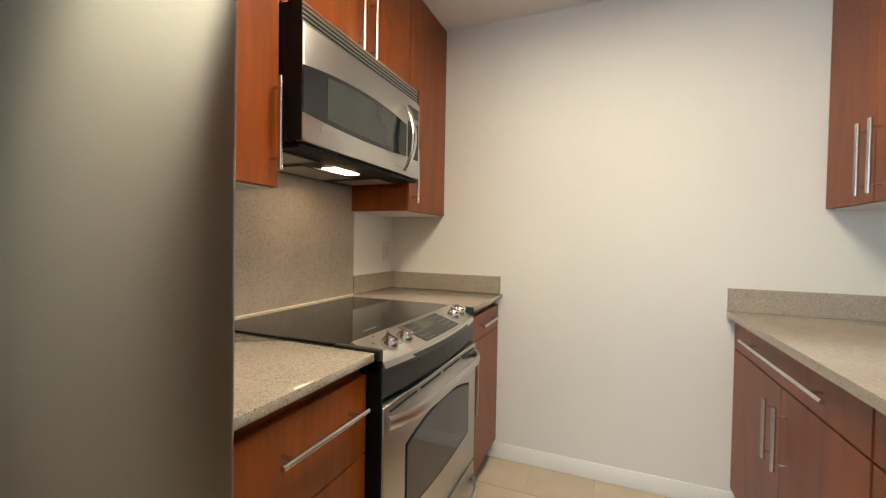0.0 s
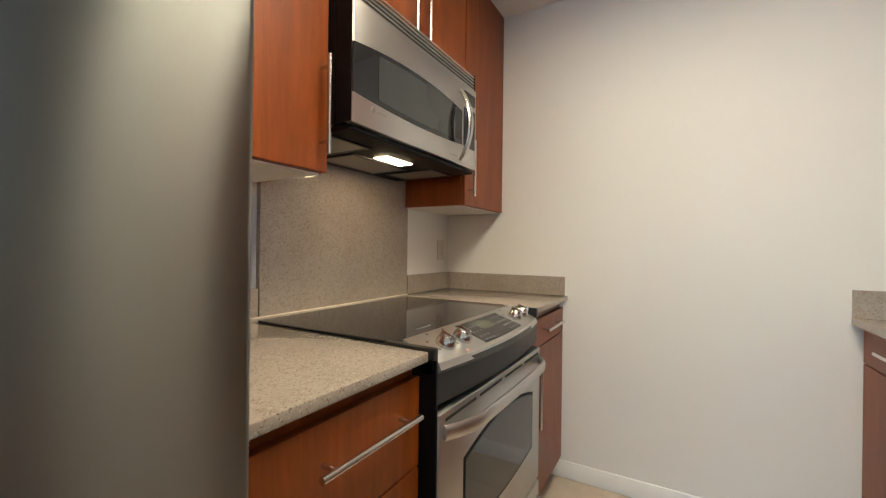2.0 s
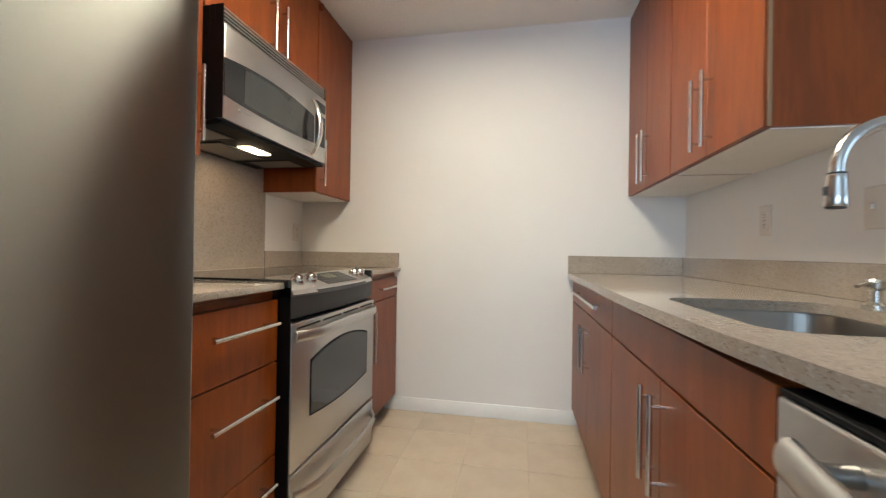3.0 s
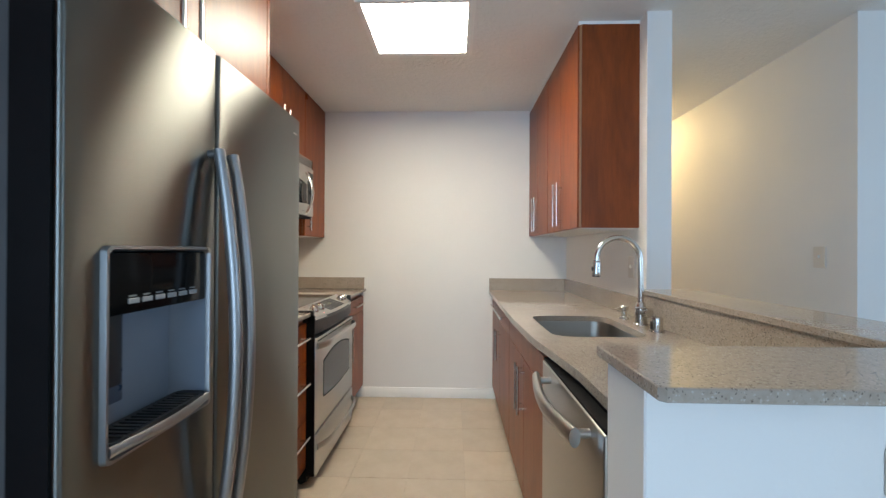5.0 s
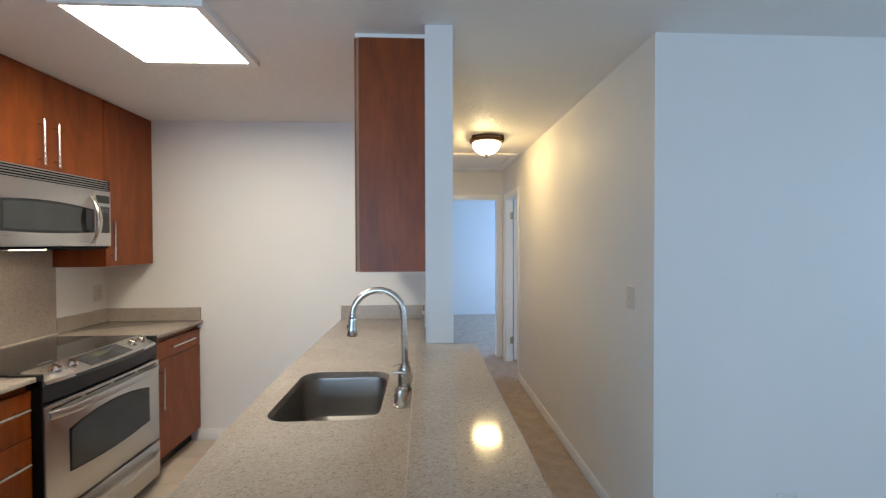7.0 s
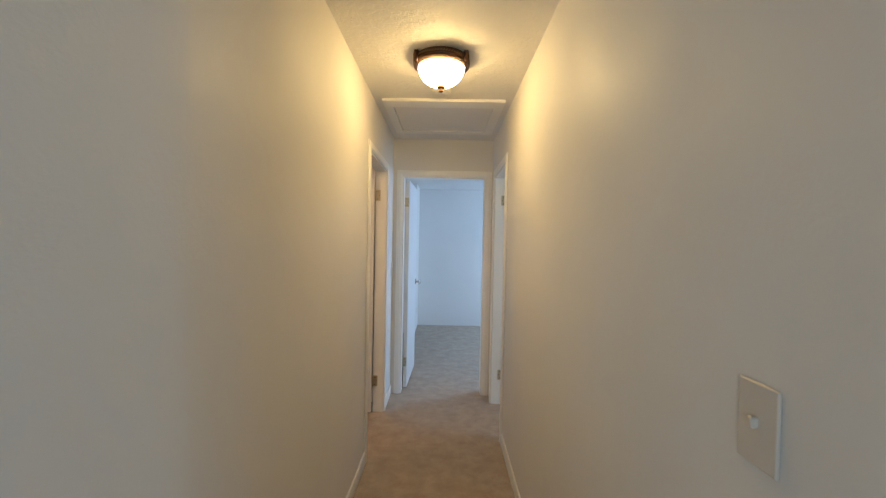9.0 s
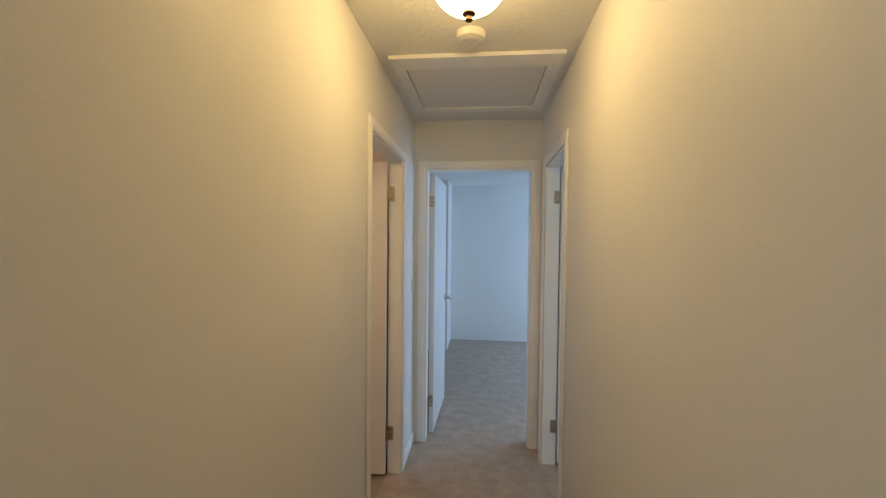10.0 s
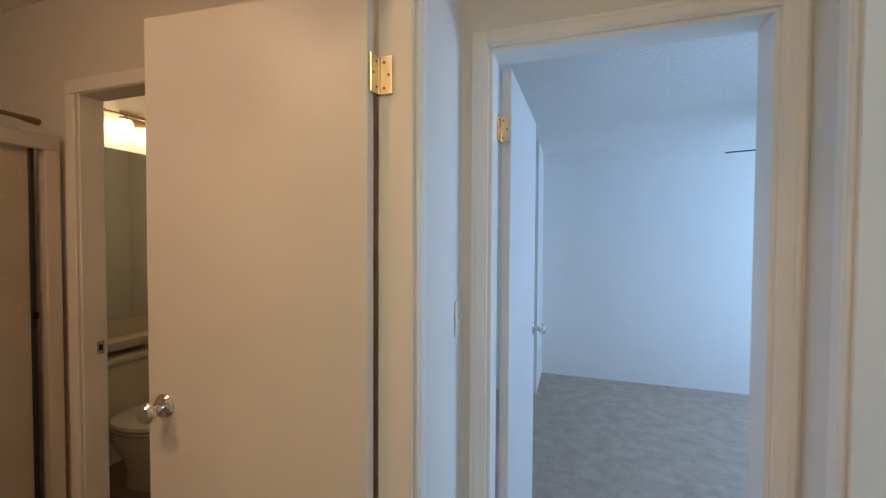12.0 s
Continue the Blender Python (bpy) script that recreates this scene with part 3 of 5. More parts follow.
cabinet("base_cabinet", "narrow cherry wood base cabinet in the corner by the range", "cabinet", 1, XL, LF, 1.560, YB - 0.002, 0, 0.885, [
    ("drawer", 1.562, 2.10, 0.745, 0.864, ("h", 0.812, 1.72, 1.98)),
    ("door", 1.562, 2.10, 0.105, 0.742, ("v", 1.625, 0.43, 0.70))], 0.1)
cabinet("base_cabinet", "cherry wood base cabinet with a wide drawer over two doors", "cabinet", -1, XR - 0.005, RF, 1.07, YB - 0.002, 0, 0.885, [
    ("drawer", 1.075, 2.105, 0.75, 0.872, ("h", 0.822, 1.21, 1.90)),
    ("door", 1.075, 1.565, 0.105, 0.747, ("v", 1.515, 0.485, 0.69)),
    ("door", 1.565, 2.105, 0.105, 0.747, ("v", 1.605, 0.485, 0.69))], 0.1)
sink_base = thing("sink_cabinet", (0.85, 0.62, 0), "cherry wood sink base cabinet with false front and two doors", "cabinet", "kitchen base cabinets")
bm = bmesh.new()
for b in ((0.583, 1.18, 0.17, 0.188, 0.1, 0.885), (0.583, 1.18, 1.05, 1.068, 0.1, 0.885), (0.583, 0.60, 0.188, 1.05, 0.1, 0.885), (1.165, 1.18, 0.188, 1.05, 0.1, 0.885), (0.60, 1.165, 0.188, 1.05, 0.1, 0.118)):
    box(bm, *b)
part("body", bm, WOOD, sink_base)
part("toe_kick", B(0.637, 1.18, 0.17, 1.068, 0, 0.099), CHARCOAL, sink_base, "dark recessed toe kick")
part("false_front", B(RF, RF + 0.019, 0.167, 1.0685, 0.7516, 0.8704, 0.0012), WOOD, sink_base)
for a0, a1, hy in ((0.167, 0.585, 0.552), (0.585, 1.07, 0.622)):
    d = part("door", B(RF, RF + 0.019, a0 + 0.0016, a1 - 0.0016, 0.1066, 0.7454, 0.0012), WOOD, sink_base)
    bar_handle(d, (RF, hy, 0.500), (RF, hy, 0.722), (-0.033, 0, 0))

UL, UR = -0.877, 0.866
TOP = CEIL - 0.003
cabinet("wall_cabinet", "cherry wood wall cabinet with one door beside the microwave", "cabinet", 1, XL, UL, 0.340, 0.827, 1.358, TOP, [
    ("door", 0.342, 0.826, 1.358, TOP - 0.002, ("v", 0.80, 1.405, 1.67))], white_under=True)
cabinet("wall_cabinet", "short cherry wood wall cabinet with two doors above the microwave", "cabinet", 1, XL, UL, 0.829, 1.648, 1.902, TOP, [
    ("door", 0.833, 1.255, 1.904, TOP - 0.002, ("v", 1.212, 1.925, 2.17)),
    ("door", 1.255, 1.646, 1.904, TOP - 0.002, ("v", 1.298, 1.925, 2.17))])
corner_cabinet = cabinet("wall_cabinet", "cherry wood wall cabinet in the corner beside the microwave", "cabinet", 1, XL, UL, 1.651, YB - 0.002, 1.355, TOP, [
    ("door", 1.653, 2.105, 1.355, TOP - 0.002, ("v", 1.69, 1.395, 1.65))], white_under=True)
part("round_cap", lathe(bmesh.new(), [(0, 0), (0.022, 0), (0.022, 0.012), (0.018, 0.017), (0, 0.017)], (UL, 1.665, 2.395), 24, (1, 0, 0)), WOOD, corner_cabinet, "small round dark wooden cap")
faucet_cabinet = cabinet("wall_cabinet", "tall cherry wood wall cabinet with two doors near the faucet", "cabinet", -1, XR - 0.001, UR, 0.778, 1.438, 1.372, CEIL - 0.018, [
    ("door", 0.78, 1.11, 1.372, CEIL - 0.02, ("v", 1.067, 1.397, 1.652)),
    ("door", 1.11, 1.436, 1.372, CEIL - 0.02, ("v", 1.153, 1.397, 1.652))], white_under=True)
cabinet("wall_cabinet", "tall cherry wood wall cabinet with two doors against the end wall", "cabinet", -1, XR - 0.001, UR, 1.441, YB - 0.002, 1.372, CEIL - 0.018, [
    ("door", 1.443, 1.772, 1.372, CEIL - 0.02, ("v", 1.735, 1.397, 1.652)),
    ("door", 1.772, 2.106, 1.372, CEIL - 0.02, ("v", 1.81, 1.397, 1.652))], white_under=True)
part("edge_band", B(UR + 0.009, UR + 0.0195, 0.7785, 0.7808, 1.374, CEIL - 0.022), EDGE_BAND, faucet_cabinet, "pale tan door edge band")
setting("trim_cabinet_top", B(UR + 0.004, XR, 0.782, YB, CEIL - 0.018, CEIL), TRIM, "thin white filler strip above the wall cabinets", "trim")

PF = -0.53
cabinet("over_fridge_cabinet", "deep cherry wood cabinet with two doors above the refrigerator", "cabinet", 1, XL, PF, -0.662, 0.314, 1.825, TOP, [
    ("door", -0.65, -0.20, 1.827, TOP - 0.002, ("v", -0.236, 1.832, 2.08)),
    ("door", -0.20, 0.312, 1.827, TOP - 0.002, ("v", -0.160, 1.832, 2.075))])
part_panel = part("fridge_side_panel", B(XL, PF, 0.316, 0.338, 0, TOP, 0.001), WOOD)
tagged(part_panel, "tall cherry wood end panel beside the refrigerator", "panel")
cabinet("pantry_cabinet", "tall cherry wood pantry cabinet with upper and lower doors", "cabinet", 1, XL, PF, -1.32, -0.697, 0, TOP, [
    ("door", -1.318, -0.699, 0.105, 1.642, ("v", -0.737, 0.86, 1.43)),
    ("door", -1.318, -0.699, 1.648, TOP - 0.002, ("v", -0.737, 1.667, 2.17))], 0.1)

# ---- countertops and bar ----
CT, CTL = 0.914, 0.922
left_top = thing("countertop", (-0.88, 0.57, 0.886), "beige speckled quartz countertop beside the cooktop and refrigerator", "countertop", "kitchen countertops")
part("slab", B(XL, -0.516, 0.339, 0.7925, 0.900, CTL, 0.003, 2), QUARTZ, left_top)
part("underlay", B(XL, -0.560, 0.341, 0.788, 0.8852, 0.8998), WOOD, left_top, "dark recessed wooden underlay")
part("backsplash", B(XL, -1.205, 0.339, 0.850, CTL, 1.018, 0.0015), QUARTZ, left_top)
right_top = thing("countertop", (-0.88, 1.84, 0.886), "beige speckled quartz countertop in the corner by the range", "countertop", "kitchen countertops")
part("slab", B(XL, -0.516, 1.561, YB, 0.900, CTL, 0.003, 2), QUARTZ, right_top)
part("underlay", B(XL, -0.560, 1.561, YB, 0.8852, 0.8998), WOOD, right_top, "dark recessed wooden underlay")
part("backsplash", B(XL, -1.205, 1.677, YB - 0.02, CTL, 1.018, 0.0015), QUARTZ, right_top)
part("backsplash", B(XL, -0.530, YB - 0.02, YB, CTL, 1.018, 0.0015), QUARTZ, right_top)
part("slab", B(-1.204, -1.137, 0.790, 1.560, 0.886, CTL), QUARTZ, right_top)
splash = thing("backsplash_panel", (-1.215, 1.26, 0.886), "full-height speckled quartz panel behind the cooktop", "backsplash")
part("panel", B(XL, -1.205, 0.852, 1.675, 0.886, 1.51, 0.0015), QUARTZ, splash)
part("caulk_line", rod(bmesh.new(), (-1.204, 0.80, CTL + 0.001), (-1.204, 1.676, CTL + 0.001), 0.0028, n=8), CAULK, splash, "pale caulk bead along the counter")
for y in (0.851, 1.676):
    part("joint_line", B(-1.2062, -1.2048, y - 0.0008, y + 0.0008, CTL, 1.017), SLOT, splash, "thin dark joint")

sink_top = thing("countertop", (0.86, 0.8, 0.886), "long beige speckled quartz countertop with an undermount sink", "countertop", "kitchen countertops")
hole = rounded(0.634, 1.018, 0.304, 0.812, 0.075)
part("slab", prism(bmesh.new(), [(0.592, -0.505), (1.15, -0.505), (1.15, 0.70), (XR, 0.70), (XR, YB), (0.53, YB), (0.53, 0.70), (0.545, 0.262), (0.560, 0.13), (0.590, -0.15)], 0.886, CT, [hole]), QUARTZ, sink_top)
part("backsplash", B(0.531, XR - 0.02, YB - 0.02, YB, CT, 1.018, 0.0015), QUARTZ, sink_top)
part("backsplash", B(XR - 0.02, XR, 0.70, YB - 0.0, CT, 1.018, 0.0015), QUARTZ, sink_top)
part("riser", B(1.15, 1.17, -0.505, 0.698, 0.886, 1.0445), QUARTZ, sink_top, "quartz facing below the raised bar")
part("riser", B(0.592, 1.15, -0.525, -0.505, 0.886, 1.0445), QUARTZ, sink_top, "quartz facing below the raised bar")
bar_bm = prism(bmesh.new(), [(0.529, -0.738), (1.386, -0.738), (1.393, -0.731), (1.393, 0.70), (1.138, 0.70), (1.138, -0.486), (0.526, -0.486), (0.520, -0.492), (0.520, -0.729)], 1.0455, 1.067)
bmesh.ops.bevel(bar_bm, geom=[e for e in bar_bm.edges if e.calc_face_angle(0) > 1.0 and abs(e.verts[0].co.z - e.verts[1].co.z) < 1e-4], offset=0.002, segments=1, affect="EDGES", profile=0.5)
tagged(part("bar_top", bar_bm, QUARTZ), "raised L-shaped breakfast bar top of beige speckled quartz", "bar top")
half_wall = setting("wall_half", B(0.528, 1.29, -0.675, -0.526, 0, 1.045, 0.003), PAINT, "white painted half wall below the breakfast bar", "half wall")
setting("wall_half_hall", B(1.171, 1.29, -0.526, 0.70, 0, 1.045), PAINT, "white painted half wall beside the hallway", "half wall")

# ---- sink and faucet ----
sink = thing("sink", (0.83, 0.57, 0.70), "undermount stainless steel single-bowl sink", "sink")
bm = bmesh.new()
loops = []
for inset, z in ((-0.012, 0.885), (-0.002, 0.885), (0.0, 0.878), (0.004, 0.74), (0.012, 0.715), (0.032, 0.702), (0.07, 0.698)):
    loops.append([(x, y, z) for x, y in rounded(0.632 + inset, 1.020 - inset, 0.302 + inset, 0.814 - inset, max(0.03, 0.078 - inset * 0.3))])
part("bowl", loft(bm, loops), SINK_STEEL, sink)
part("drain", lathe(bmesh.new(), [(0.0, 0.0), (0.02, 0.0), (0.024, 0.002), (0.045, 0.003), (0.045, 0.0)], (0.83, 0.60, 0.699), 32), CHROME, sink, "chrome basket drain")

FXB, FYB = 1.094, 0.572
faucet = thing("faucet", (FXB, FYB, CT), "brushed nickel gooseneck pull-down kitchen faucet", "faucet")
part("base", lathe(bmesh.new(), [(0.0, 0), (0.030, 0), (0.030, 0.005), (0.0265, 0.009), (0.0255, 0.05), (0.0245, 0.085), (0.020, 0.096), (0.016, 0.105), (0.0, 0.105)], (FXB, FYB, CT), 32), NICKEL, faucet)
pts = [(FXB, FYB, CT + 0.10), (FXB, FYB, CT + 0.16), (FXB - 0.001, FYB, CT + 0.24), (FXB - 0.003, FYB, CT + 0.285)]
cx, cz, R = 0.9905, 1.214, 0.1005
for k in range(1, 17):
    a = radians(184 * k / 16)
    pts.append((cx + R * math.cos(a), FYB - 0.006 * k / 16, cz + R * math.sin(a)))
part("neck", sweep(bmesh.new(), pts, 0.0130, 18), NICKEL, faucet)
e = Vector(pts[-1])
dn = (e - Vector(pts[-2])).normalized()
spray = part("spray_head", sweep(bmesh.new(), [e, e + dn * 0.004, e + dn * 0.010, e + dn * 0.045, e + dn * 0.066, e + dn * 0.070], [0.0150, 0.0165, 0.0165, 0.0185, 0.0205, 0.0185], 20), NICKEL, faucet, "pull-down spray head")
part("nozzle", sweep(bmesh.new(), [e + dn * 0.0695, e + dn * 0.0725], 0.0165, 20), CHARCOAL, spray, "dark spray nozzle")
part("spray_button", B(e.x - 0.0215, e.x - 0.016, FYB - 0.014, FYB + 0.002, e.z - 0.046, e.z - 0.026, 0.003, 2), CHARCOAL, spray, "dark spray button")
part("collar_ring", sweep(bmesh.new(), [e - dn * 0.002, e + dn * 0.0015], 0.0158, 20), CHARCOAL, spray)
bm = bmesh.new()
rod(bm, (FXB, FYB, CT + 0.058), (FXB + 0.010, FYB - 0.046, CT + 0.062), 0.0185, n=24)
rod(bm, (FXB + 0.010, FYB - 0.046, CT + 0.062), (FXB + 0.0125, FYB - 0.058, CT + 0.063), 0.0215, 0.0195, n=24)
valve = part("side_valve", bm, NICKEL, faucet, "round side valve")
part("lever", sweep(bmesh.new(), [(FXB + 0.008, FYB - 0.050, CT + 0.080), (FXB - 0.014, FYB - 0.052, CT + 0.086), (FXB - 0.050, FYB - 0.050, CT + 0.084)], [0.006, 0.0052, 0.0045], 10), NICKEL, valve, "slim lever")
SX, SY = 1.087, 0.735
soap = thing("soap_dispenser", (SX, SY, CT), "brushed nickel soap dispenser set in the countertop", "soap dispenser")
part("collar", lathe(bmesh.new(), [(0, 0), (0.024, 0), (0.024, 0.005), (0.017, 0.009), (0.013, 0.014), (0.012, 0.040), (0.020, 0.046), (0.021, 0.062), (0.017, 0.068), (0, 0.068)], (SX, SY, CT), 28), NICKEL, soap)
part("spout", sweep(bmesh.new(), [(SX, SY, CT + 0.054), (SX - 0.030, SY - 0.010, CT + 0.056), (SX - 0.052, SY - 0.017, CT + 0.050)], [0.006, 0.005, 0.0045], 10), NICKEL, soap)
GX, GY = 1.089, 0.414
gap = thing("air_gap", (GX, GY, CT), "brushed nickel air gap cap beside the faucet", "air gap")
part("cap", lathe(bmesh.new(), [(0, 0), (0.029, 0), (0.029, 0.004), (0.0235, 0.006), (0.0235, 0.056), (0.0205, 0.063), (0, 0.064)], (GX, GY, CT), 32), NICKEL, gap)
part("slot", B(GX - 0.0250, GX - 0.0230, GY - 0.007, GY + 0.007, CT + 0.012, CT + 0.045), SLOT, gap)

# ---- dishwasher ----
dw = thing("dishwasher", (0.85, -0.14, 0), "stainless steel dishwasher with a curved bar handle under the countertop", "dishwasher")
part("tub", B(0.60, 1.14, -0.44, 0.160, 0.1, 0.872), BLACK, dw)
part("door", B(0.556, 0.598, -0.438, 0.158, 0.115, 0.862, 0.006, 3), DW_STEEL, dw)
part("control_strip", B(0.560, 0.598, -0.437, 0.157, 0.863, 0.871, 0.001), BLACK, dw, "black hidden control strip")
part("toe_kick", B(0.63, 1.1, -0.43, 0.15, 0.0, 0.099), BLACK, dw)
bm = bmesh.new()
pts = [(0.514 - 0.022 * math.sin(math.pi * k / 16), -0.370 + 0.430 * k / 16, 0.826 - 0.006 * math.sin(math.pi * k / 16)) for k in range(17)]
sweep(bm, pts, 0.0185, 16, (0.75, 1.25))
for y in (-0.345, 0.036):
    rod(bm, (0.557, y, 0.826), (0.512, y, 0.826), 0.011, n=14)
part("handle", bm, DW_STEEL, dw, "curved stainless handle")

# ---- range ----
R0, R1 = 0.793, 1.557
RC, RH = (R0 + R1) / 2, (R1 - R0) / 2
rng = thing("range", (-0.85, RC, 0), "stainless steel slide-in electric range with black glass cooktop", "range")


def bow(y, depth):
    return depth * (1 - ((y - RC) / RH) ** 2)


part("body", B(XL + 0.025, -0.535, R0 + 0.002, R1 - 0.002, 0.03, 0.884), BLACK, rng, "black enamel oven body")
part("cooktop", B(-1.135, -0.615, R0 + 0.005, R1 + 0.010, 0.9225, 0.9295, 0.002), BLACK_GLASS, rng, "glossy black glass cooktop")
ys = [R0 + (R1 - R0) * k / 24 for k in range(25)]


def skin(sections):
    """Lofts (x, z) sections, one for each y, into a closed solid."""
    bm = bmesh.new()
    rows = [[bm.verts.new((x, y, z)) for x, z in sections(y)] for y in ys]
    n = len(rows[0])
    for a, b in zip(rows, rows[1:]):
        for k in range(n):
            bm.faces.new((a[k], a[(k + 1) % n], b[(k + 1) % n], b[k]))
    bm.faces.new(rows[0][::-1])
    bm.faces.new(rows[-1])
    bmesh.ops.recalc_face_normals(bm, faces=bm.faces[:])
    return bm


part("rim", B(-1.134, -0.60, R0, R1, 0.886, 0.9222), BLACK, rng)
part("end_frame", skin(lambda y: [(-0.64, 0.905), (-0.64, 0.922), (-0.61, 0.930), (-0.506 + bow(y, 0.040), 0.886), (-0.500 + bow(y, 0.040), 0.872), (-0.53, 0.872)]), CHARCOAL, rng, "charcoal frame round the controls")
panel_ys = [R0 + 0.021 + (R1 - R0 - 0.042) * k / 24 for k in range(25)]
ys_keep, ys = ys, panel_ys
part("control_panel", skin(lambda y: [(-0.605, 0.930), (-0.603, 0.9355), (-0.507 + bow(y, 0.036), 0.8935), (-0.500 + bow(y, 0.036), 0.878), (-0.508 + bow(y, 0.036), 0.876)]), STEEL_H, rng, "bowed stainless control panel")
ys = ys_keep
part("fascia", skin(lambda y: [(-0.53, 0.797), (-0.53, 0.873), (-0.502 + bow(y, 0.038), 0.873), (-0.505 + bow(y, 0.026), 0.80), (-0.51 + bow(y, 0.018), 0.797)]), CHARCOAL, rng, "dark grey bowed fascia")


for y0, y1 in ((R0 - 0.004, R0 + 0.019), (R1 - 0.019, R1 + 0.004)):
    part("end_cap", B(-0.645, -0.502, y0, y1, 0.868, 0.9300, 0.005, 3), BLACK_SATIN, rng, "black moulded end cap of the control panel")


def on_panel(y, f):
    """A point on the sloped control panel, f from its rear (0) to its front edge (1), and the panel's slope there."""
    a, b = Vector((-0.603, y, 0.9355)), Vector((-0.507 + bow(y, 0.036), y, 0.8935))
    d = (b - a).normalized()
    return a + (b - a) * f, Vector((-d.z, 0, d.x)), d


for y in (0.905, 0.985, 1.395, 1.475):
    p, nrm, d = on_panel(y, 0.55)
    bm = lathe(bmesh.new(), [(0.0, 0.0), (0.0255, 0.0), (0.0265, 0.004), (0.0255, 0.012), (0.022, 0.021), (0.015, 0.028), (0.0, 0.031)], p, 32, nrm)
    g = B(-0.004, 0.004, -0.0215, 0.0215, 0.014, 0.034, 0.003, 2)
    g.transform(Matrix.Translation(p) @ nrm.to_track_quat("Z", "Y").to_matrix().to_4x4())
    tmp = bpy.data.meshes.new("grip")
    g.to_mesh(tmp)
    g.free()
    bm.from_mesh(tmp)
    part("knob", bm, NICKEL, rng, "polished metal control knob")


def panel_tile(name, y0, y1, f0, f1, lift, mat, parent):
    bm = bmesh.new()
    quads = []
    for k in range(7):
        y = y0 + (y1 - y0) * k / 6
        (a, nrm, _), (b, _, _) = on_panel(y, f0), on_panel(y, f1)
        quads.append([bm.verts.new(p) for p in (a - nrm * 0.001, a + nrm * lift, b + nrm * lift, b - nrm * 0.001)])
    for q, r in zip(quads, quads[1:]):
        for k in range(4):
            bm.faces.new((q[k], q[(k + 1) % 4], r[(k + 1) % 4], r[k]))
    bm.faces.new(quads[0])
    bm.faces.new(quads[-1][::-1])
    bmesh.ops.recalc_face_normals(bm, faces=bm.faces[:])
    return part(name, bm, mat, parent)


disp = panel_tile("display", 1.045, 1.335, 0.12, 0.90, 0.0012, CHARCOAL, rng)
panel_tile("screen", 1.13, 1.22, 0.22, 0.52, 0.0018, LCD, disp)
for y, f in [(1.06 + 0.022 * k, f) for k in range(3) for f in (0.30, 0.48, 0.66, 0.80)] + [(1.25 + 0.022 * k, f) for k in range(4) for f in (0.25, 0.45, 0.62, 0.78)]:
    panel_tile("key", y, y + 0.013, f, f + 0.05, 0.0017, KEY_PRINT, disp)
for y in (0.905, 0.985, 1.395, 1.475):
    for dy, f in ((-0.036, 0.30), (-0.034, 0.62), (0.033, 0.30), (0.0, 0.08)):
        p, nrm, _ = on_panel(y + dy, f)
        part("dial_mark", lathe(bmesh.new(), [(0, 0), (0.0042, 0), (0.0040, 0.0006), (0, 0.0006)], p, 10, nrm), KEY_PRINT, rng)
part("logo_bar", B(-0.665, -0.655, 0.95, 1.03, 0.9294, 0.9298), KEY_PRINT, rng)
p, nrm, _ = on_panel(0.945, 0.9)
part("indicator", lathe(bmesh.new(), [(0, 0), (0.003, 0), (0.002, 0.001), (0, 0.001)], p, 12, nrm), LED, rng, "small red indicator light")

DX = -0.490
door_bm = B(-0.533, DX, R0 + 0.004, R1 - 0.004, 0.283, 0.782, 0.005, 2)
oven_door = part("oven_door", door_bm, STEEL_H, rng, "brushed stainless oven door")


def window_outline(grow):
    """The oven window: straight sides, its top and bottom edges bowed outwards."""
    y0, y1 = 0.925 - grow, 1.455 + grow
    top = [(y0 + (y1 - y0) * k / 16, 0.628 + grow + 0.040 * (1 - (2 * k / 16 - 1) ** 2)) for k in range(17)]
    low = [(y1 - (y1 - y0) * k / 16, 0.442 - grow - 0.018 * (1 - (2 * k / 16 - 1) ** 2)) for k in range(17)]
    return top + low


for nm, grow, depth, mat in (("window_trim", 0.008, 0.0015, BLACK), ("oven_window", 0.0, 0.003, DARK_GLASS)):
    bm = loft(bmesh.new(), [[(DX - 0.001, y, z) for y, z in window_outline(grow)], [(DX + depth, y, z) for y, z in window_outline(grow)]])
    part(nm, bm, mat, oven_door)
for y0, y1 in ((0.825, 0.985), (1.01, 1.165), (1.19, 1.345), (1.37, 1.525)):
    part("vent_slot", B(DX - 0.001, DX + 0.0012, y0, y1, 0.760, 0.767), SLOT, oven_door)
drawer = part("drawer", B(-0.533, DX + 0.002, R0 + 0.004, R1 - 0.004, 0.055, 0.273, 0.005, 2), STEEL_H, rng, "stainless storage drawer")
for host, z, lift in ((oven_door, 0.738, 0.004), (drawer, 0.205, 0.0)):
    pts = []
    for k in range(21):
        f = k / 20
        s = math.sin(math.pi * f)
        pts.append((DX + 0.004 + 0.036 * min(1, s * 2.6) ** 0.8 + 0.016 * s, R0 + 0.022 + (R1 - R0 - 0.044) * f, z + lift * 2 * s))
    part("handle", sweep(bmesh.new(), pts, 0.0135, 14, (0.6, 1.35)), STEEL_H, host, "bowed stainless handle")
part("side_trim", B(-0.534, DX - 0.004, R0 - 0.004, R0 + 0.002, 0.06, 0.905), BLACK, rng)
for y in (R0 + 0.05, R1 - 0.05):
    part("foot", rod(bmesh.new(), (-0.58, y, 0), (-0.58, y, 0.03), 0.018), BLACK, rng)

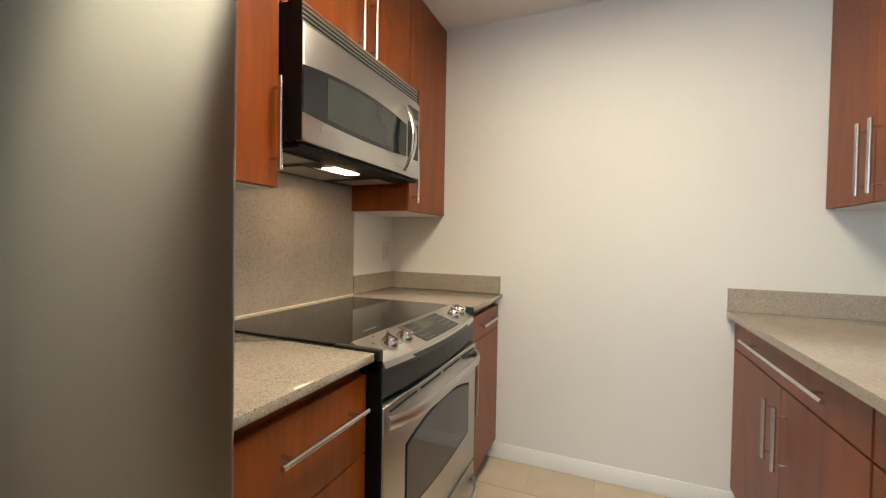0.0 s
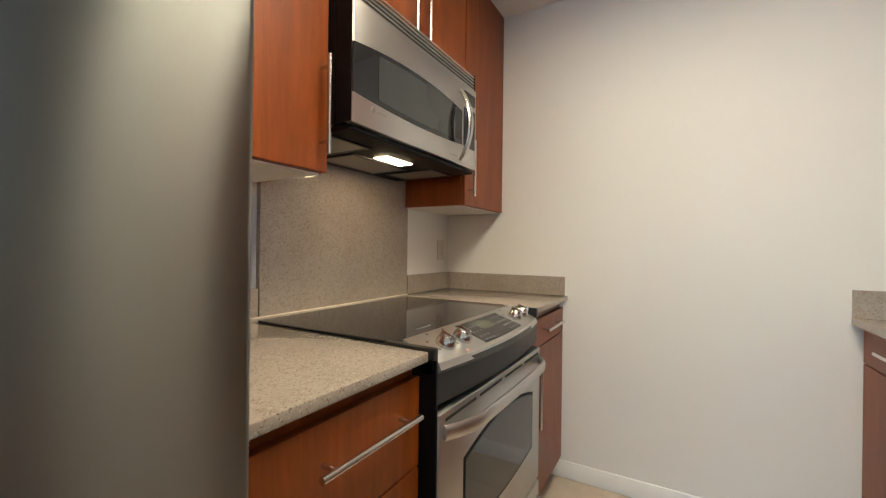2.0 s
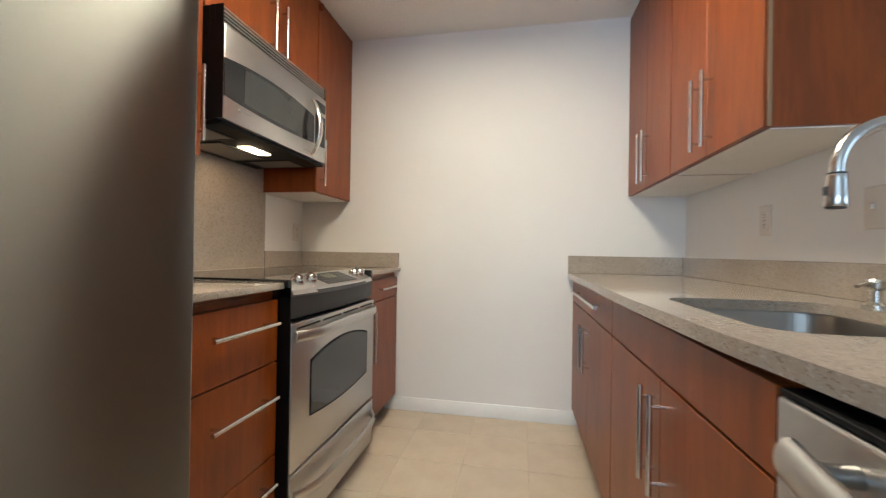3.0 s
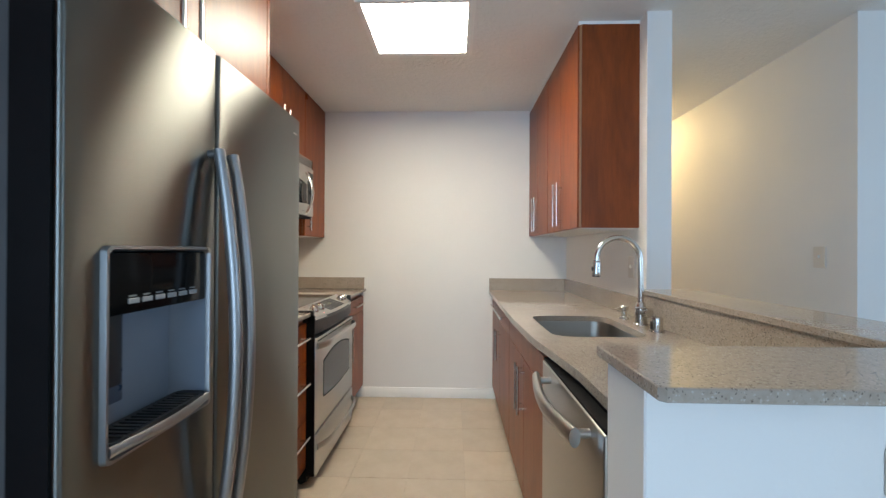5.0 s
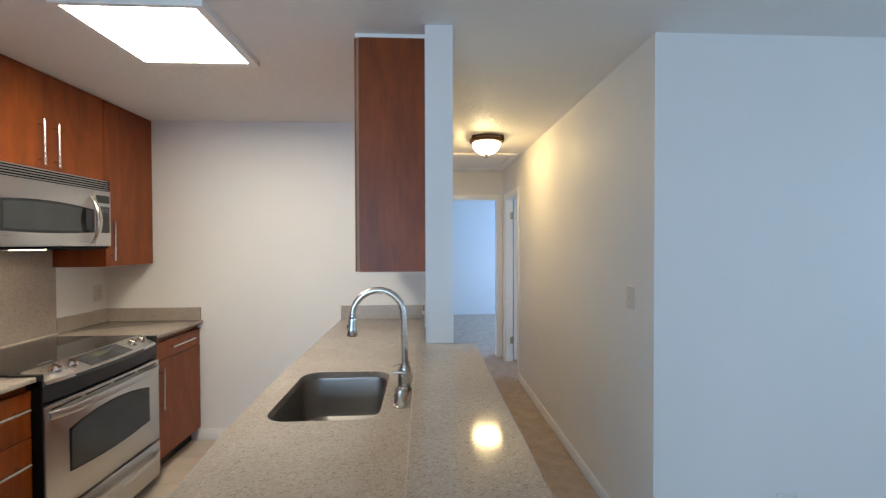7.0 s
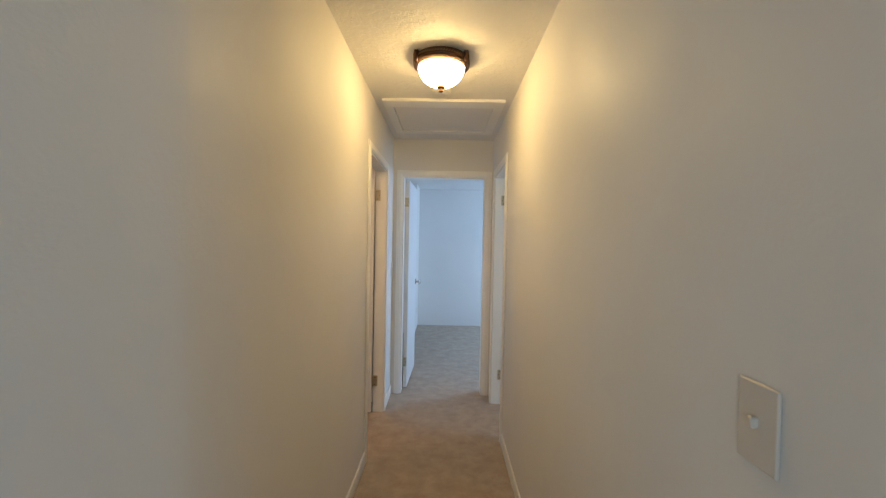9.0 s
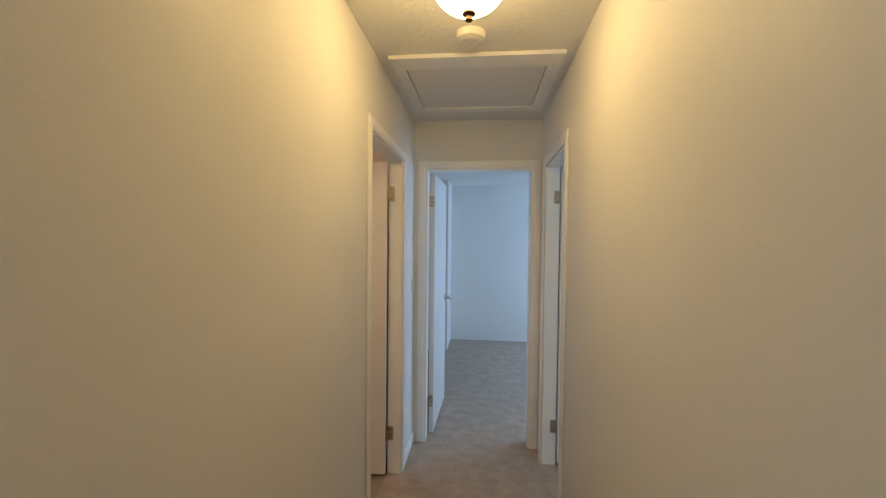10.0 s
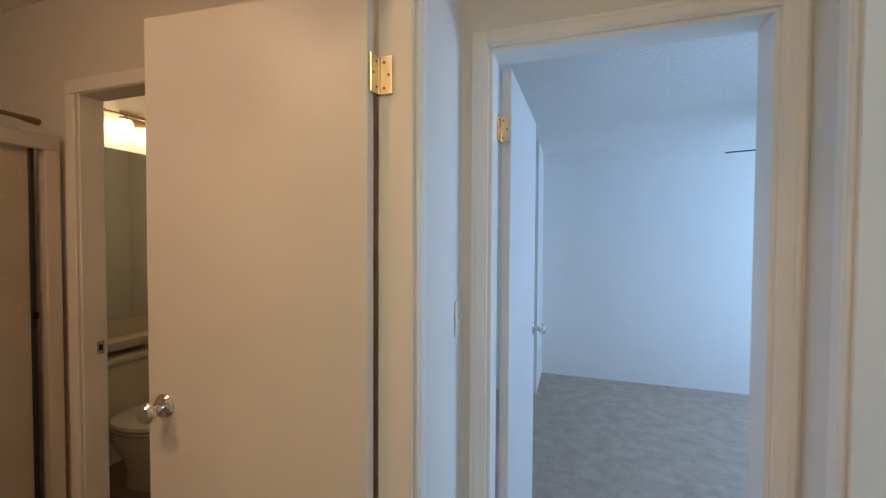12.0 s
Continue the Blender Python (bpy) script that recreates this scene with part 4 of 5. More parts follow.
# ---- microwave ----
mw = thing("microwave", (-1.0, 1.207, 1.46), "stainless over-the-range microwave with dark window and hood lamp", "microwave")
M0, M1, MX = 0.8285, 1.586, -0.790
part("case", B(XL + 0.003, MX - 0.061, M0, M1, 1.489, 1.898, 0.003), BLACK, mw, "black painted microwave case")
mdoor = part("door", B(MX - 0.029, MX, M0, 1.462, 1.490, 1.828, 0.005, 2), STEEL_H, mw, "stainless microwave door")
mpan = part("control_panel", B(MX - 0.029, MX - 0.001, 1.4645, M1, 1.490, 1.828, 0.004, 2), STEEL_H, mw)


def rounded_plate(x0, x1, y0, y1, z0, z1, r):
    o = rounded(y0, y1, z0, z1, r, 6)
    return loft(bmesh.new(), [[(x0, y, z) for y, z in o], [(x1, y, z) for y, z in o]])




def bowed_plate(x0, x1, y0, y1, z0, z1, low, high, cut=0.0):
    """A plate whose lower and upper edges bow outwards; cut hollows its far end in an arc."""
    n = 18
    yc, half = (M0 + 1.458) / 2, (1.458 - M0) / 2
    arc = lambda y: 1 - ((y - yc) / half) ** 2
    ys_ = [y0 + (y1 - y0) * k / n for k in range(n + 1)]
    o = [(y, z1 + high * arc(y)) for y in ys_] + [(y1 - cut * math.sin(math.pi * k / 9), z1 + (z0 - z1) * k / 9) for k in range(1, 9)] + [(y, z0 - low * arc(y)) for y in ys_[::-1]]
    return loft(bmesh.new(), [[(x0, y, z) for y, z in o], [(x1, y, z) for y, z in o]])


part("window_band", bowed_plate(MX - 0.001, MX + 0.0015, M0 + 0.0005, 1.456, 1.572, 1.706, 0.012, 0.026), BLACK_GLASS, mdoor, "black glass window band with bowed edges")
part("window", bowed_plate(MX, MX + 0.0026, 0.935, 1.372, 1.586, 1.694, 0.011, 0.024, 0.016), SCREEN_GLASS, mdoor, "grey screened window")
part("grip_recess", bowed_plate(MX, MX + 0.0024, 1.398, 1.452, 1.588, 1.700, 0.006, 0.014), CHARCOAL, mdoor, "dark grey panel behind the handle")
part("door_edge", B(MX - 0.028, MX - 0.003, M0 - 0.0022, M0 - 0.0004, 1.492, 1.826), BLACK, mdoor, "thin black sheet over the door edge")
part("badge", lathe(bmesh.new(), [(0, 0), (0.009, 0), (0.008, 0.001), (0, 0.001)], (MX, 0.915, 1.545), 20, (1, 0, 0)), HANDLE_STEEL, mdoor)
part("print", B(MX - 0.001, MX + 0.0006, 0.932, 0.975, 1.543, 1.546), HANDLE_STEEL, mdoor)
part("print", B(MX - 0.001, MX + 0.0006, 1.36, 1.42, 1.5155, 1.5185), HANDLE_STEEL, mdoor)
part("keypad", rounded_plate(MX - 0.002, MX + 0.001, 1.472, 1.572, 1.570, 1.732, 0.008), CHARCOAL, mpan)
part("display", rounded_plate(MX - 0.002, MX + 0.0012, 1.472, 1.572, 1.752, 1.798, 0.005), BLACK_GLASS, mpan)
part("dial", lathe(bmesh.new(), [(0, 0), (0.022, 0), (0.021, 0.014), (0.018, 0.018), (0, 0.018)], (MX, 1.522, 1.655), 28, (1, 0, 0)), CHARCOAL, mpan)
for r in range(3):
    for c in range(3):
        part("key", B(MX, MX + 0.0016, 1.482 + c * 0.03, 1.502 + c * 0.03, 1.698 + r * 0.014, 1.703 + r * 0.014), KEY_PRINT, mpan)
pts = [(MX + 0.003 + 0.043 * math.sin(math.pi * k / 18) ** 0.75, 1.440, 1.506 + 0.276 * k / 18) for k in range(19)]
part("handle", sweep(bmesh.new(), pts, [0.011 + 0.004 * math.sin(math.pi * k / 18) for k in range(19)], 16, (1.2, 0.7)), NICKEL, mdoor, "bowed satin handle")
grille = part("vent_grille", B(MX - 0.060, MX - 0.040, M0, M1, 1.831, 1.898), BLACK, mw, "top vent grille of stainless slats")
for k in range(5):
    z = 1.8345 + k * 0.0132
    part("slat", B(MX - 0.016, MX - 0.010, M0 + 0.002, M1 - 0.002, z, z + 0.0055, 0.001), STEEL_H, grille)
part("frame", B(MX - 0.06, MX - 0.030, M0, M1, 1.489, 1.830), BLACK, mw)
for y0, y1 in ((M0, M0 + 0.004), (M1 - 0.004, M1)):
    part("grille_end", B(MX - 0.039, MX - 0.008, y0, y1, 1.831, 1.898), BLACK, mw)
hood = part("hood_base", B(XL + 0.02, MX - 0.012, M0 + 0.004, M1 - 0.004, 1.474, 1.488, 0.003), BLACK, mw, "black underside with grease filters")
for x0, x1, y0, y1 in ((-1.12, -0.90, 0.865, 1.01), (-1.12, -0.90, 1.405, 1.545), (-1.16, -1.000, 1.06, 1.355)):
    part("grease_filter", B(x0, x1, y0, y1, 1.4705, 1.4738, 0.001), GREASE_FILTER, hood, "dull metal grease filter")
    g = 0.012
    part("filter_rim", prism(bmesh.new(), [(x0 - g, y0 - g), (x1 + g, y0 - g), (x1 + g, y1 + g), (x0 - g, y1 + g)], 1.4695, 1.4738, [[(x0, y0), (x1, y0), (x1, y1), (x0, y1)]]), BLACK_SATIN, hood)
part("lamp_lens", B(-0.972, -0.912, 1.135, 1.285, 1.4712, 1.4738), HOOD_GLOW, hood, "glowing task lamp lens")

# ---- refrigerator ----
F0, F1, FG = -0.692, 0.262, -0.285
fr = thing("refrigerator", (-0.8, -0.22, 0), "stainless side-by-side refrigerator with ice and water dispenser", "refrigerator")
FX = -0.372
part("case", B(-1.20, -0.455, F0 + 0.012, F1 - 0.012, 0.02, 1.735, 0.006, 2), GREY_PLASTIC, fr, "textured grey steel case")
part("plinth", B(-0.47, -0.43, F0 + 0.02, F1 - 0.02, 0.02, 0.09), BLACK, fr)


def fridge_door(y0, y1, hole=None):
    yc, h = (y0 + y1) / 2, (y1 - y0) / 2

    def bulge(y, z):
        u = abs(y - yc) / h
        edge = max(0.0, (abs(y - yc) - (h - 0.008)) / 0.008)
        return 0.0025 * (1 - u * u) - 0.008 * (1 - math.sqrt(max(0, 1 - edge * edge)))
    us = [y0 + 0.008 * (1 - math.cos(radians(90 * k / 6))) for k in range(7)]
    mids = [y0 + 0.008 + (y1 - y0 - 0.016) * k / 12 for k in range(1, 12)]
    if hole:
        mids = sorted([m for m in mids if min(abs(m - hole[0]), abs(m - hole[1])) > 0.012] + [hole[0], hole[1]])
    us = us + mids + [y1 - 0.008 * (1 - math.cos(radians(90 * k / 6))) for k in range(6, -1, -1)]
    vs = [0.10, 1.752] if not hole else [0.10, hole[2], hole[3], 1.752]
    cells = [] if not hole else [(i, 1) for i in range(len(us) - 1) if us[i] >= hole[0] - 1e-6 and us[i + 1] <= hole[1] + 1e-6]
    return holed(bmesh.new(), 0, -0.452, FX, us, vs, cells, bulge)


D0, D1, DZ0, DZ1 = -0.615, -0.334, 0.882, 1.250
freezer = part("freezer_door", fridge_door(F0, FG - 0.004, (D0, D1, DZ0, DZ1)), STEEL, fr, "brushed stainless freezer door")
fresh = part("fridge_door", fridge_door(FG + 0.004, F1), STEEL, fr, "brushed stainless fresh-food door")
for host, y in ((freezer, FG - 0.031), (fresh, FG + 0.033)):
    pts = []
    for k in range(25):
        f = k / 24
        s = math.sin(math.pi * f)
        pts.append((FX + 0.024 + 0.046 * s ** 0.9, y, 0.50 + 1.0 * f))
    bar = sweep(bmesh.new(), pts, [0.0135 + 0.002 * math.sin(math.pi * k / 24) for k in range(25)], 16, (1.0, 0.95))
    for z in (0.512, 1.488):
        rod(bar, (FX - 0.004, y, z), (FX + 0.026, y, z), 0.011, n=14)
    part("handle", bar, HANDLE_STEEL, host, "long bowed stainless handle")
disp = part("dispenser_frame", loft(bmesh.new(), [[(x, y, z) for y, z in rounded(D0 - g, D1 + g, DZ0 - g, DZ1 + g, 0.012)] for x, g in ((FX - 0.06, -0.001), (FX + 0.004, -0.001), (FX + 0.013, 0.002), (FX + 0.013, 0.007), (FX - 0.004, 0.009))], cap_last=False), HANDLE_STEEL, freezer, "satin frame of the dispenser")
part("niche", loft(bmesh.new(), [[(x, y, z) for y, z in rounded(D0 + i, D1 - i, DZ0 + i, DZ1 - i, 0.02)] for x, i in ((FX + 0.004, 0.002), (FX - 0.045, 0.004), (FX - 0.072, 0.02))]), BLUE_GREY, freezer, "blue-grey dispenser recess")
part("control_face", B(FX - 0.05, FX + 0.006, D0 + 0.004, D1 - 0.004, 1.132, DZ1 - 0.004, 0.004, 2), BLACK_GLOSS, freezer, "glossy black control face")
for k in range(6):
    part("button", B(FX + 0.006, FX + 0.0085, D0 + 0.045 + k * 0.034, D0 + 0.072 + k * 0.034, 1.150, 1.160, 0.001), PRINT_DIM, freezer, "pale touch button")
    part("button_print", B(FX + 0.006, FX + 0.007, D0 + 0.048 + k * 0.034, D0 + 0.066 + k * 0.034, 1.163, 1.166), KEY_PRINT, freezer)
part("paddle", B(FX - 0.055, FX - 0.045, D0 + 0.05, D0 + 0.095, 0.985, 1.128, 0.004, 2), CHARCOAL, freezer)
part("chute", B(FX - 0.066, FX - 0.05, D0 + 0.02, D0 + 0.105, 0.95, 1.13, 0.006, 2), CHUTE_BLUE, freezer, "slate blue ice chute")
tray = part("drip_tray", prism(bmesh.new(), rounded(FX - 0.06, FX + 0.014, D0 + 0.004, D1 - 0.004, 0.02), DZ0 + 0.004, DZ0 + 0.028), CHARCOAL, freezer, "dark drip tray with a slotted grate")
part("tray_lip", sweep(bmesh.new(), [(FX + 0.010 + 0.014 * math.sin(math.pi * k / 10), D0 + 0.002 + (D1 - D0 - 0.004) * k / 10, DZ0 + 0.014) for k in range(11)], 0.010, 12, (0.6, 1.0)), HANDLE_STEEL, tray)
for k in range(16):
    y = D0 + 0.03 + k * 0.0145
    part("grate_bar", B(FX - 0.045, FX + 0.008, y, y + 0.006, DZ0 + 0.028, DZ0 + 0.031), CHARCOAL, tray)
# Black sheet puts the dark pantry reflection on the steel side into colour.
part("door_edge", B(-0.452, FX - 0.012, F0 - 0.004, F0 - 0.0006, 0.105, 1.747), BLACK, freezer, "thin black sheet over the door edge")
part("badge", B(FX + 0.001, FX + 0.003, 0.192, 0.222, 1.690, 1.694), NICKEL, fresh)
for y in (F0 + 0.05, F1 - 0.05):
    part("hinge_cover", B(-0.50, -0.40, y - 0.03, y + 0.03, 1.7525, 1.768, 0.005, 2), ALMOND_GREY, fr, "light grey hinge cover")
for y in (F0 + 0.06, F1 - 0.06):
    part("foot", rod(bmesh.new(), (-0.6, y, 0), (-0.6, y, 0.02), 0.02), BLACK, fr)

# ---- ceiling light ----
cl = thing("ceiling_light", (0.065, 0.82, CEIL), "square recessed ceiling light with a glowing acrylic panel", "ceiling light")
part("frame", prism(bmesh.new(), [(-0.236, 0.552), (0.333, 0.552), (0.333, 1.080), (-0.236, 1.080)], CEIL - 0.028, CEIL - 0.001, [[(-0.209, 0.571), (0.297, 0.571), (0.297, 1.044), (-0.209, 1.044)]]), TRIM, cl, "white painted frame")
part("diffuser", B(-0.2088, 0.2968, 0.5712, 1.0438, CEIL - 0.020, CEIL - 0.012), PANEL_GLOW, cl, "glowing white acrylic diffuser")

# ---- hallway ----
HL = (1.728, 2.50)
lamp = thing("hall_lamp", (*HL, CEIL), "lit flush-mount ceiling lamp with bronze rim and glass bowl", "ceiling lamp")
part("pan", lathe(bmesh.new(), [(0.0, 0.0), (0.125, 0.0), (0.134, -0.004), (0.132, -0.010), (0.140, -0.014), (0.146, -0.024), (0.142, -0.036), (0.148, -0.041), (0.146, -0.050), (0.132, -0.057), (0.122, -0.057), (0.118, -0.050), (0.0, -0.050)], (*HL, CEIL), 56), BRONZE, lamp, "dark bronze rim")
bm = bmesh.new()
for k in range(64):
    a = 2 * math.pi * k / 64
    p = Vector((HL[0] + 0.1465 * math.cos(a), HL[1] + 0.1465 * math.sin(a), CEIL - 0.025))
    t = Vector((-math.sin(a), math.cos(a), 0.9)).normalized()
    rod(bm, p - t * 0.006, p + t * 0.006, 0.0028, n=6)
part("rope_trim", bm, DARK_BRASS, lamp, "worn rope moulding")
for turn in (90, 214, 326):
    a = radians(turn)
    c, s = math.cos(a), math.sin(a)
    bm = sweep(bmesh.new(), [(HL[0] + r * c, HL[1] + r * s, CEIL + z) for r, z in ((0.138, -0.006), (0.152, -0.013), (0.158, -0.028), (0.152, -0.044), (0.156, -0.056), (0.146, -0.064))], [0.006, 0.015, 0.011, 0.015, 0.010, 0.004], 10)
    for dz, w in ((-0.016, 0.018), (-0.045, 0.014)):
        for k in (-1, 1):
            q = Vector((HL[0] + 0.154 * c, HL[1] + 0.154 * s, CEIL + dz))
            side = Vector((-s, c, 0)) * k
            sweep(bm, [q, q + side * w * 0.6 + Vector((0, 0, 0.004)), q + side * w + Vector((0, 0, 0.010))], [0.007, 0.006, 0.002], 8)
    part("leaf_clip", bm, BRONZE, lamp, "leaf-shaped bronze clip")
part("bowl", lathe(bmesh.new(), [(0.117, -0.051)] + [(0.121 * math.cos(radians(a)), -0.056 - 0.098 * math.sin(radians(a))) for a in range(0, 90, 6)] + [(0.0, -0.154)], (*HL, CEIL), 56), BOWL_GLOW, lamp, "glowing alabaster glass bowl")
part("finial", lathe(bmesh.new(), [(0.0, -0.152), (0.021, -0.153), (0.022, -0.159), (0.010, -0.165), (0.013, -0.171), (0.013, -0.178), (0.006, -0.183), (0.0, -0.184)], (*HL, CEIL), 28), BRONZE, lamp)
det = thing("smoke_detector", (1.72, 2.93, CEIL), "round white smoke detector on the ceiling", "smoke detector")
part("cover", lathe(bmesh.new(), [(0, 0), (0.062, 0), (0.064, -0.012), (0.058, -0.028), (0.04, -0.034), (0, -0.034)], (1.72, 2.93, CEIL), 40), WHITE_PLASTIC, det)
part("vent", lathe(bmesh.new(), [(0.030, -0.0345), (0.034, -0.0365), (0.038, -0.0345)], (1.72, 2.93, CEIL), 32), WHITE_PLASTIC, det)
hatch = thing("attic_hatch", (1.73, 3.52, CEIL), "white attic access hatch with a wide trim frame", "attic hatch")
part("trim_frame", prism(bmesh.new(), [(1.318, 3.105), (2.155, 3.105), (2.155, 3.93), (1.318, 3.93)], CEIL - 0.020, CEIL - 0.001, [[(1.378, 3.235), (2.088, 3.235), (2.088, 3.862), (1.378, 3.862)]]), TRIM, hatch, "white trim boards")
part("panel", B(1.384, 2.082, 3.241, 3.856, CEIL - 0.009, CEIL - 0.001), DOOR_PAINT, hatch, "white hatch panel")


def plate(name, label, category, axis, face, out, u, z, slots, w=0.072, h=0.116, mat=ALMOND):
    """A wall plate on a wall across an axis: slots is 'outlet' or 'switch'."""
    p = thing(name, (face, u, z) if axis == 0 else (u, face, z), label, category, {"outlet": "wall outlets", "light_switch": "light switches"}.get(name, ""))

    def bb(d0, d1, u0, u1, z0, z1, bevel=0.0):
        a0, a1 = sorted((face + out * d0, face + out * d1))
        return B(a0, a1, u0, u1, z0, z1, bevel) if axis == 0 else B(u0, u1, a0, a1, z0, z1, bevel)
    if slots.startswith("outlet"):
        part("screw", bb(0.006, 0.0068, u - 0.003, u + 0.003, z - 0.003, z + 0.003, 0.0008), NICKEL, p)
    part("cover", bb(0.0005, 0.006, u - w / 2, u + w / 2, z - h / 2, z + h / 2, 0.0025), mat, p)
    if slots == "outlet":
        for dz in (-0.0195, 0.0195):
            r = part("receptacle", bb(0.0055, 0.0075, u - 0.0165, u + 0.0165, z + dz - 0.014, z + dz + 0.014, 0.0015), mat, p)
            for du, hh in ((-0.0065, 0.0045), (0.0065, 0.0035)):
                part("slot", bb(0.0072, 0.0078, u + du - 0.001, u + du + 0.001, z + dz + 0.002 - hh, z + dz + 0.002 + hh), SLOT, r)
            part("slot", bb(0.0072, 0.0078, u - 0.0022, u + 0.0022, z + dz - 0.0105, z + dz - 0.0065), SLOT, r)
    elif slots == "outlet_sideways":
        for du in (-0.0195, 0.0195):
            r = part("receptacle", bb(0.0055, 0.0075, u + du - 0.014, u + du + 0.014, z - 0.0165, z + 0.0165, 0.0015), mat, p)
            for dz, hh in ((-0.0065, 0.0045), (0.0065, 0.0035)):
                part("slot", bb(0.0072, 0.0078, u + du + 0.002 - hh, u + du + 0.002 + hh, z + dz - 0.001, z + dz + 0.001), SLOT, r)
            part("slot", bb(0.0072, 0.0078, u + du - 0.0105, u + du - 0.0065, z - 0.0022, z + 0.0022), SLOT, r)
    elif slots == "switch":
        part("toggle", bb(0.0055, 0.016, u - 0.005, u + 0.005, z - 0.004, z + 0.012, 0.002), mat, p)
    return p


plate("outlet", "light almond duplex outlet above the countertop", "outlet", 0, XL, 1, 0.627, 1.151, "outlet", 0.074, 0.120)
plate("outlet", "light almond outlet in the kitchen corner", "outlet", 0, XL, 1, 2.03, 1.146, "outlet")
plate("outlet", "light almond outlet below the wall cabinets", "outlet", 0, XR, -1, 1.35, 1.172, "outlet")
plate("light_switch", "light almond switch below the wall cabinets", "switch", 0, XR, -1, 0.86, 1.168, "switch")
plate("light_switch", "light almond switch on the hallway wall", "switch", 0, XHR, -1, 0.92, 1.225, "switch")
plate("light_switch", "white switch beside the bedroom doorway", "switch", 0, XH, 1, 4.148, 1.20, "switch", mat=WHITE_PLASTIC)
plate("outlet", "white outlet low on the hallway wall", "outlet", 0, XHR, -1, 2.0, 0.25, "outlet", mat=WHITE_PLASTIC)
plate("outlet", "light almond duplex outlet set sideways in the half wall", "outlet", 1, -0.675, -1, 0.938, 0.926, "outlet_sideways", 0.116, 0.072)
plate("outlet", "white outlet low on the living room wall", "outlet", 1, YLIV, -1, 2.818, 0.29, "outlet", mat=WHITE_PLASTIC)
plate("cable_plate", "white cable plate low on the living room wall", "wall plate", 1, YLIV, -1, 2.915, 0.29, "", mat=WHITE_PLASTIC)
plate("outlet", "white outlet low on the bedroom wall", "outlet", 0, 1.30, 1, 6.95, 0.33, "outlet", mat=WHITE_PLASTIC)

# ---- bathroom ----
setting("wall_bath_inner", holed(bmesh.new(), 1, 3.97, 4.06, [-1.2, -0.285, 0.56, 1.17], [0, 2.03, CEIL], [(1, 0)]), PAINT, "white bathroom wall with the toilet room doorway", "wall")
setting("wall_toilet", B(-1.27, -1.17, 4.06, 6.2, 0, CEIL), PAINT, "white wall behind the toilet", "wall")
setting("wall_toilet_end", B(-1.17, 0.1, 5.6, 5.7, 0, CEIL), PAINT, "white toilet room end wall", "wall")
setting("wall_shower", B(-1.3, -1.2, 2.21, 3.97, 0, CEIL), PORCELAIN, "cream shower wall", "wall")
bm = bmesh.new()
box(bm, -0.345, -0.289, 3.960, 3.9695, 0, 2.033, 0.003)
box(bm, -0.345, 0.616, 3.960, 3.9695, 2.034, 2.088, 0.003)
setting("casing_toilet_room", bm, TRIM, "white painted door casing", "door casing")
setting("jamb_toilet_room", B(-0.285, -0.273, 3.972, 4.058, 0, 2.03), TRIM, "white door jamb", "door jamb")
strike = thing("strike_plate", (-0.273, 4.03, 0.97), "small metal strike plate on the door jamb", "strike plate")
part("plate", B(-0.273, -0.271, 4.018, 4.046, 0.965, 1.02, 0.0008), NICKEL, strike, "worn metal plate")
part("latch_hole", B(-0.2715, -0.2705, 4.025, 4.039, 0.980, 1.005), SLOT, strike)

shower = thing("shower_enclosure", (-0.370, 3.2, 0), "framed sliding shower doors with obscured glass and satin rails", "shower")
part("curb", B(-0.450, -0.340, 2.22, 3.950, 0, 0.14, 0.01, 2), PORCELAIN, shower, "cream shower curb")
part("header", B(-0.415, -0.355, 2.22, 3.950, 1.80, 1.86, 0.006, 2), ALMOND, shower)
part("jamb", B(-0.415, -0.355, 3.90, 3.950, 0.14, 1.80, 0.004), ALMOND, shower)
part("track", B(-0.415, -0.355, 2.22, 3.90, 0.14, 0.165, 0.004), NICKEL, shower)
sd = part("sliding_door", B(-0.390, -0.384, 2.95, 3.86, 0.17, 1.80), SHOWER_GLASS, shower)
part("stile", B(-0.396, -0.378, 3.86, 3.878, 0.166, 1.80, 0.003), CHARCOAL, sd, "dark door stile")
part("pull", B(-0.378, -0.365, 3.860, 3.878, 1.135, 1.165, 0.004), BLACK, sd)
part("fixed_panel", B(-0.406, -0.400, 2.22, 3.05, 0.166, 1.80), SHOWER_GLASS, shower)
part("towel_bar", sweep(bmesh.new(), [(-0.352, 3.88, 1.90), (-0.340, 3.80, 1.905), (-0.340, 3.3, 1.915)], [0.014, 0.008, 0.008], 10), DARK_BRASS, shower, "tarnished towel bar")

# Added lamp, out of view, that warms and brightens the open bathroom door.
bl = thing("added_bath_light", (0.40, 2.72, CEIL), "added round opal ceiling light, out of view, that brightens the bathroom", "ceiling light")
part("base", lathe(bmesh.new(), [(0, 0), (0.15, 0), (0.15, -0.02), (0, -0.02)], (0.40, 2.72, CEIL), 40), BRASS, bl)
part("dome", lathe(bmesh.new(), [(0.14, -0.021)] + [(0.14 * math.cos(radians(a)), -0.021 - 0.07 * math.sin(radians(a))) for a in range(6, 90, 7)] + [(0.0, -0.091)], (0.40, 2.72, CEIL), 40), ADDED_DOME_GLOW, bl, "glowing opal dome of the added light")

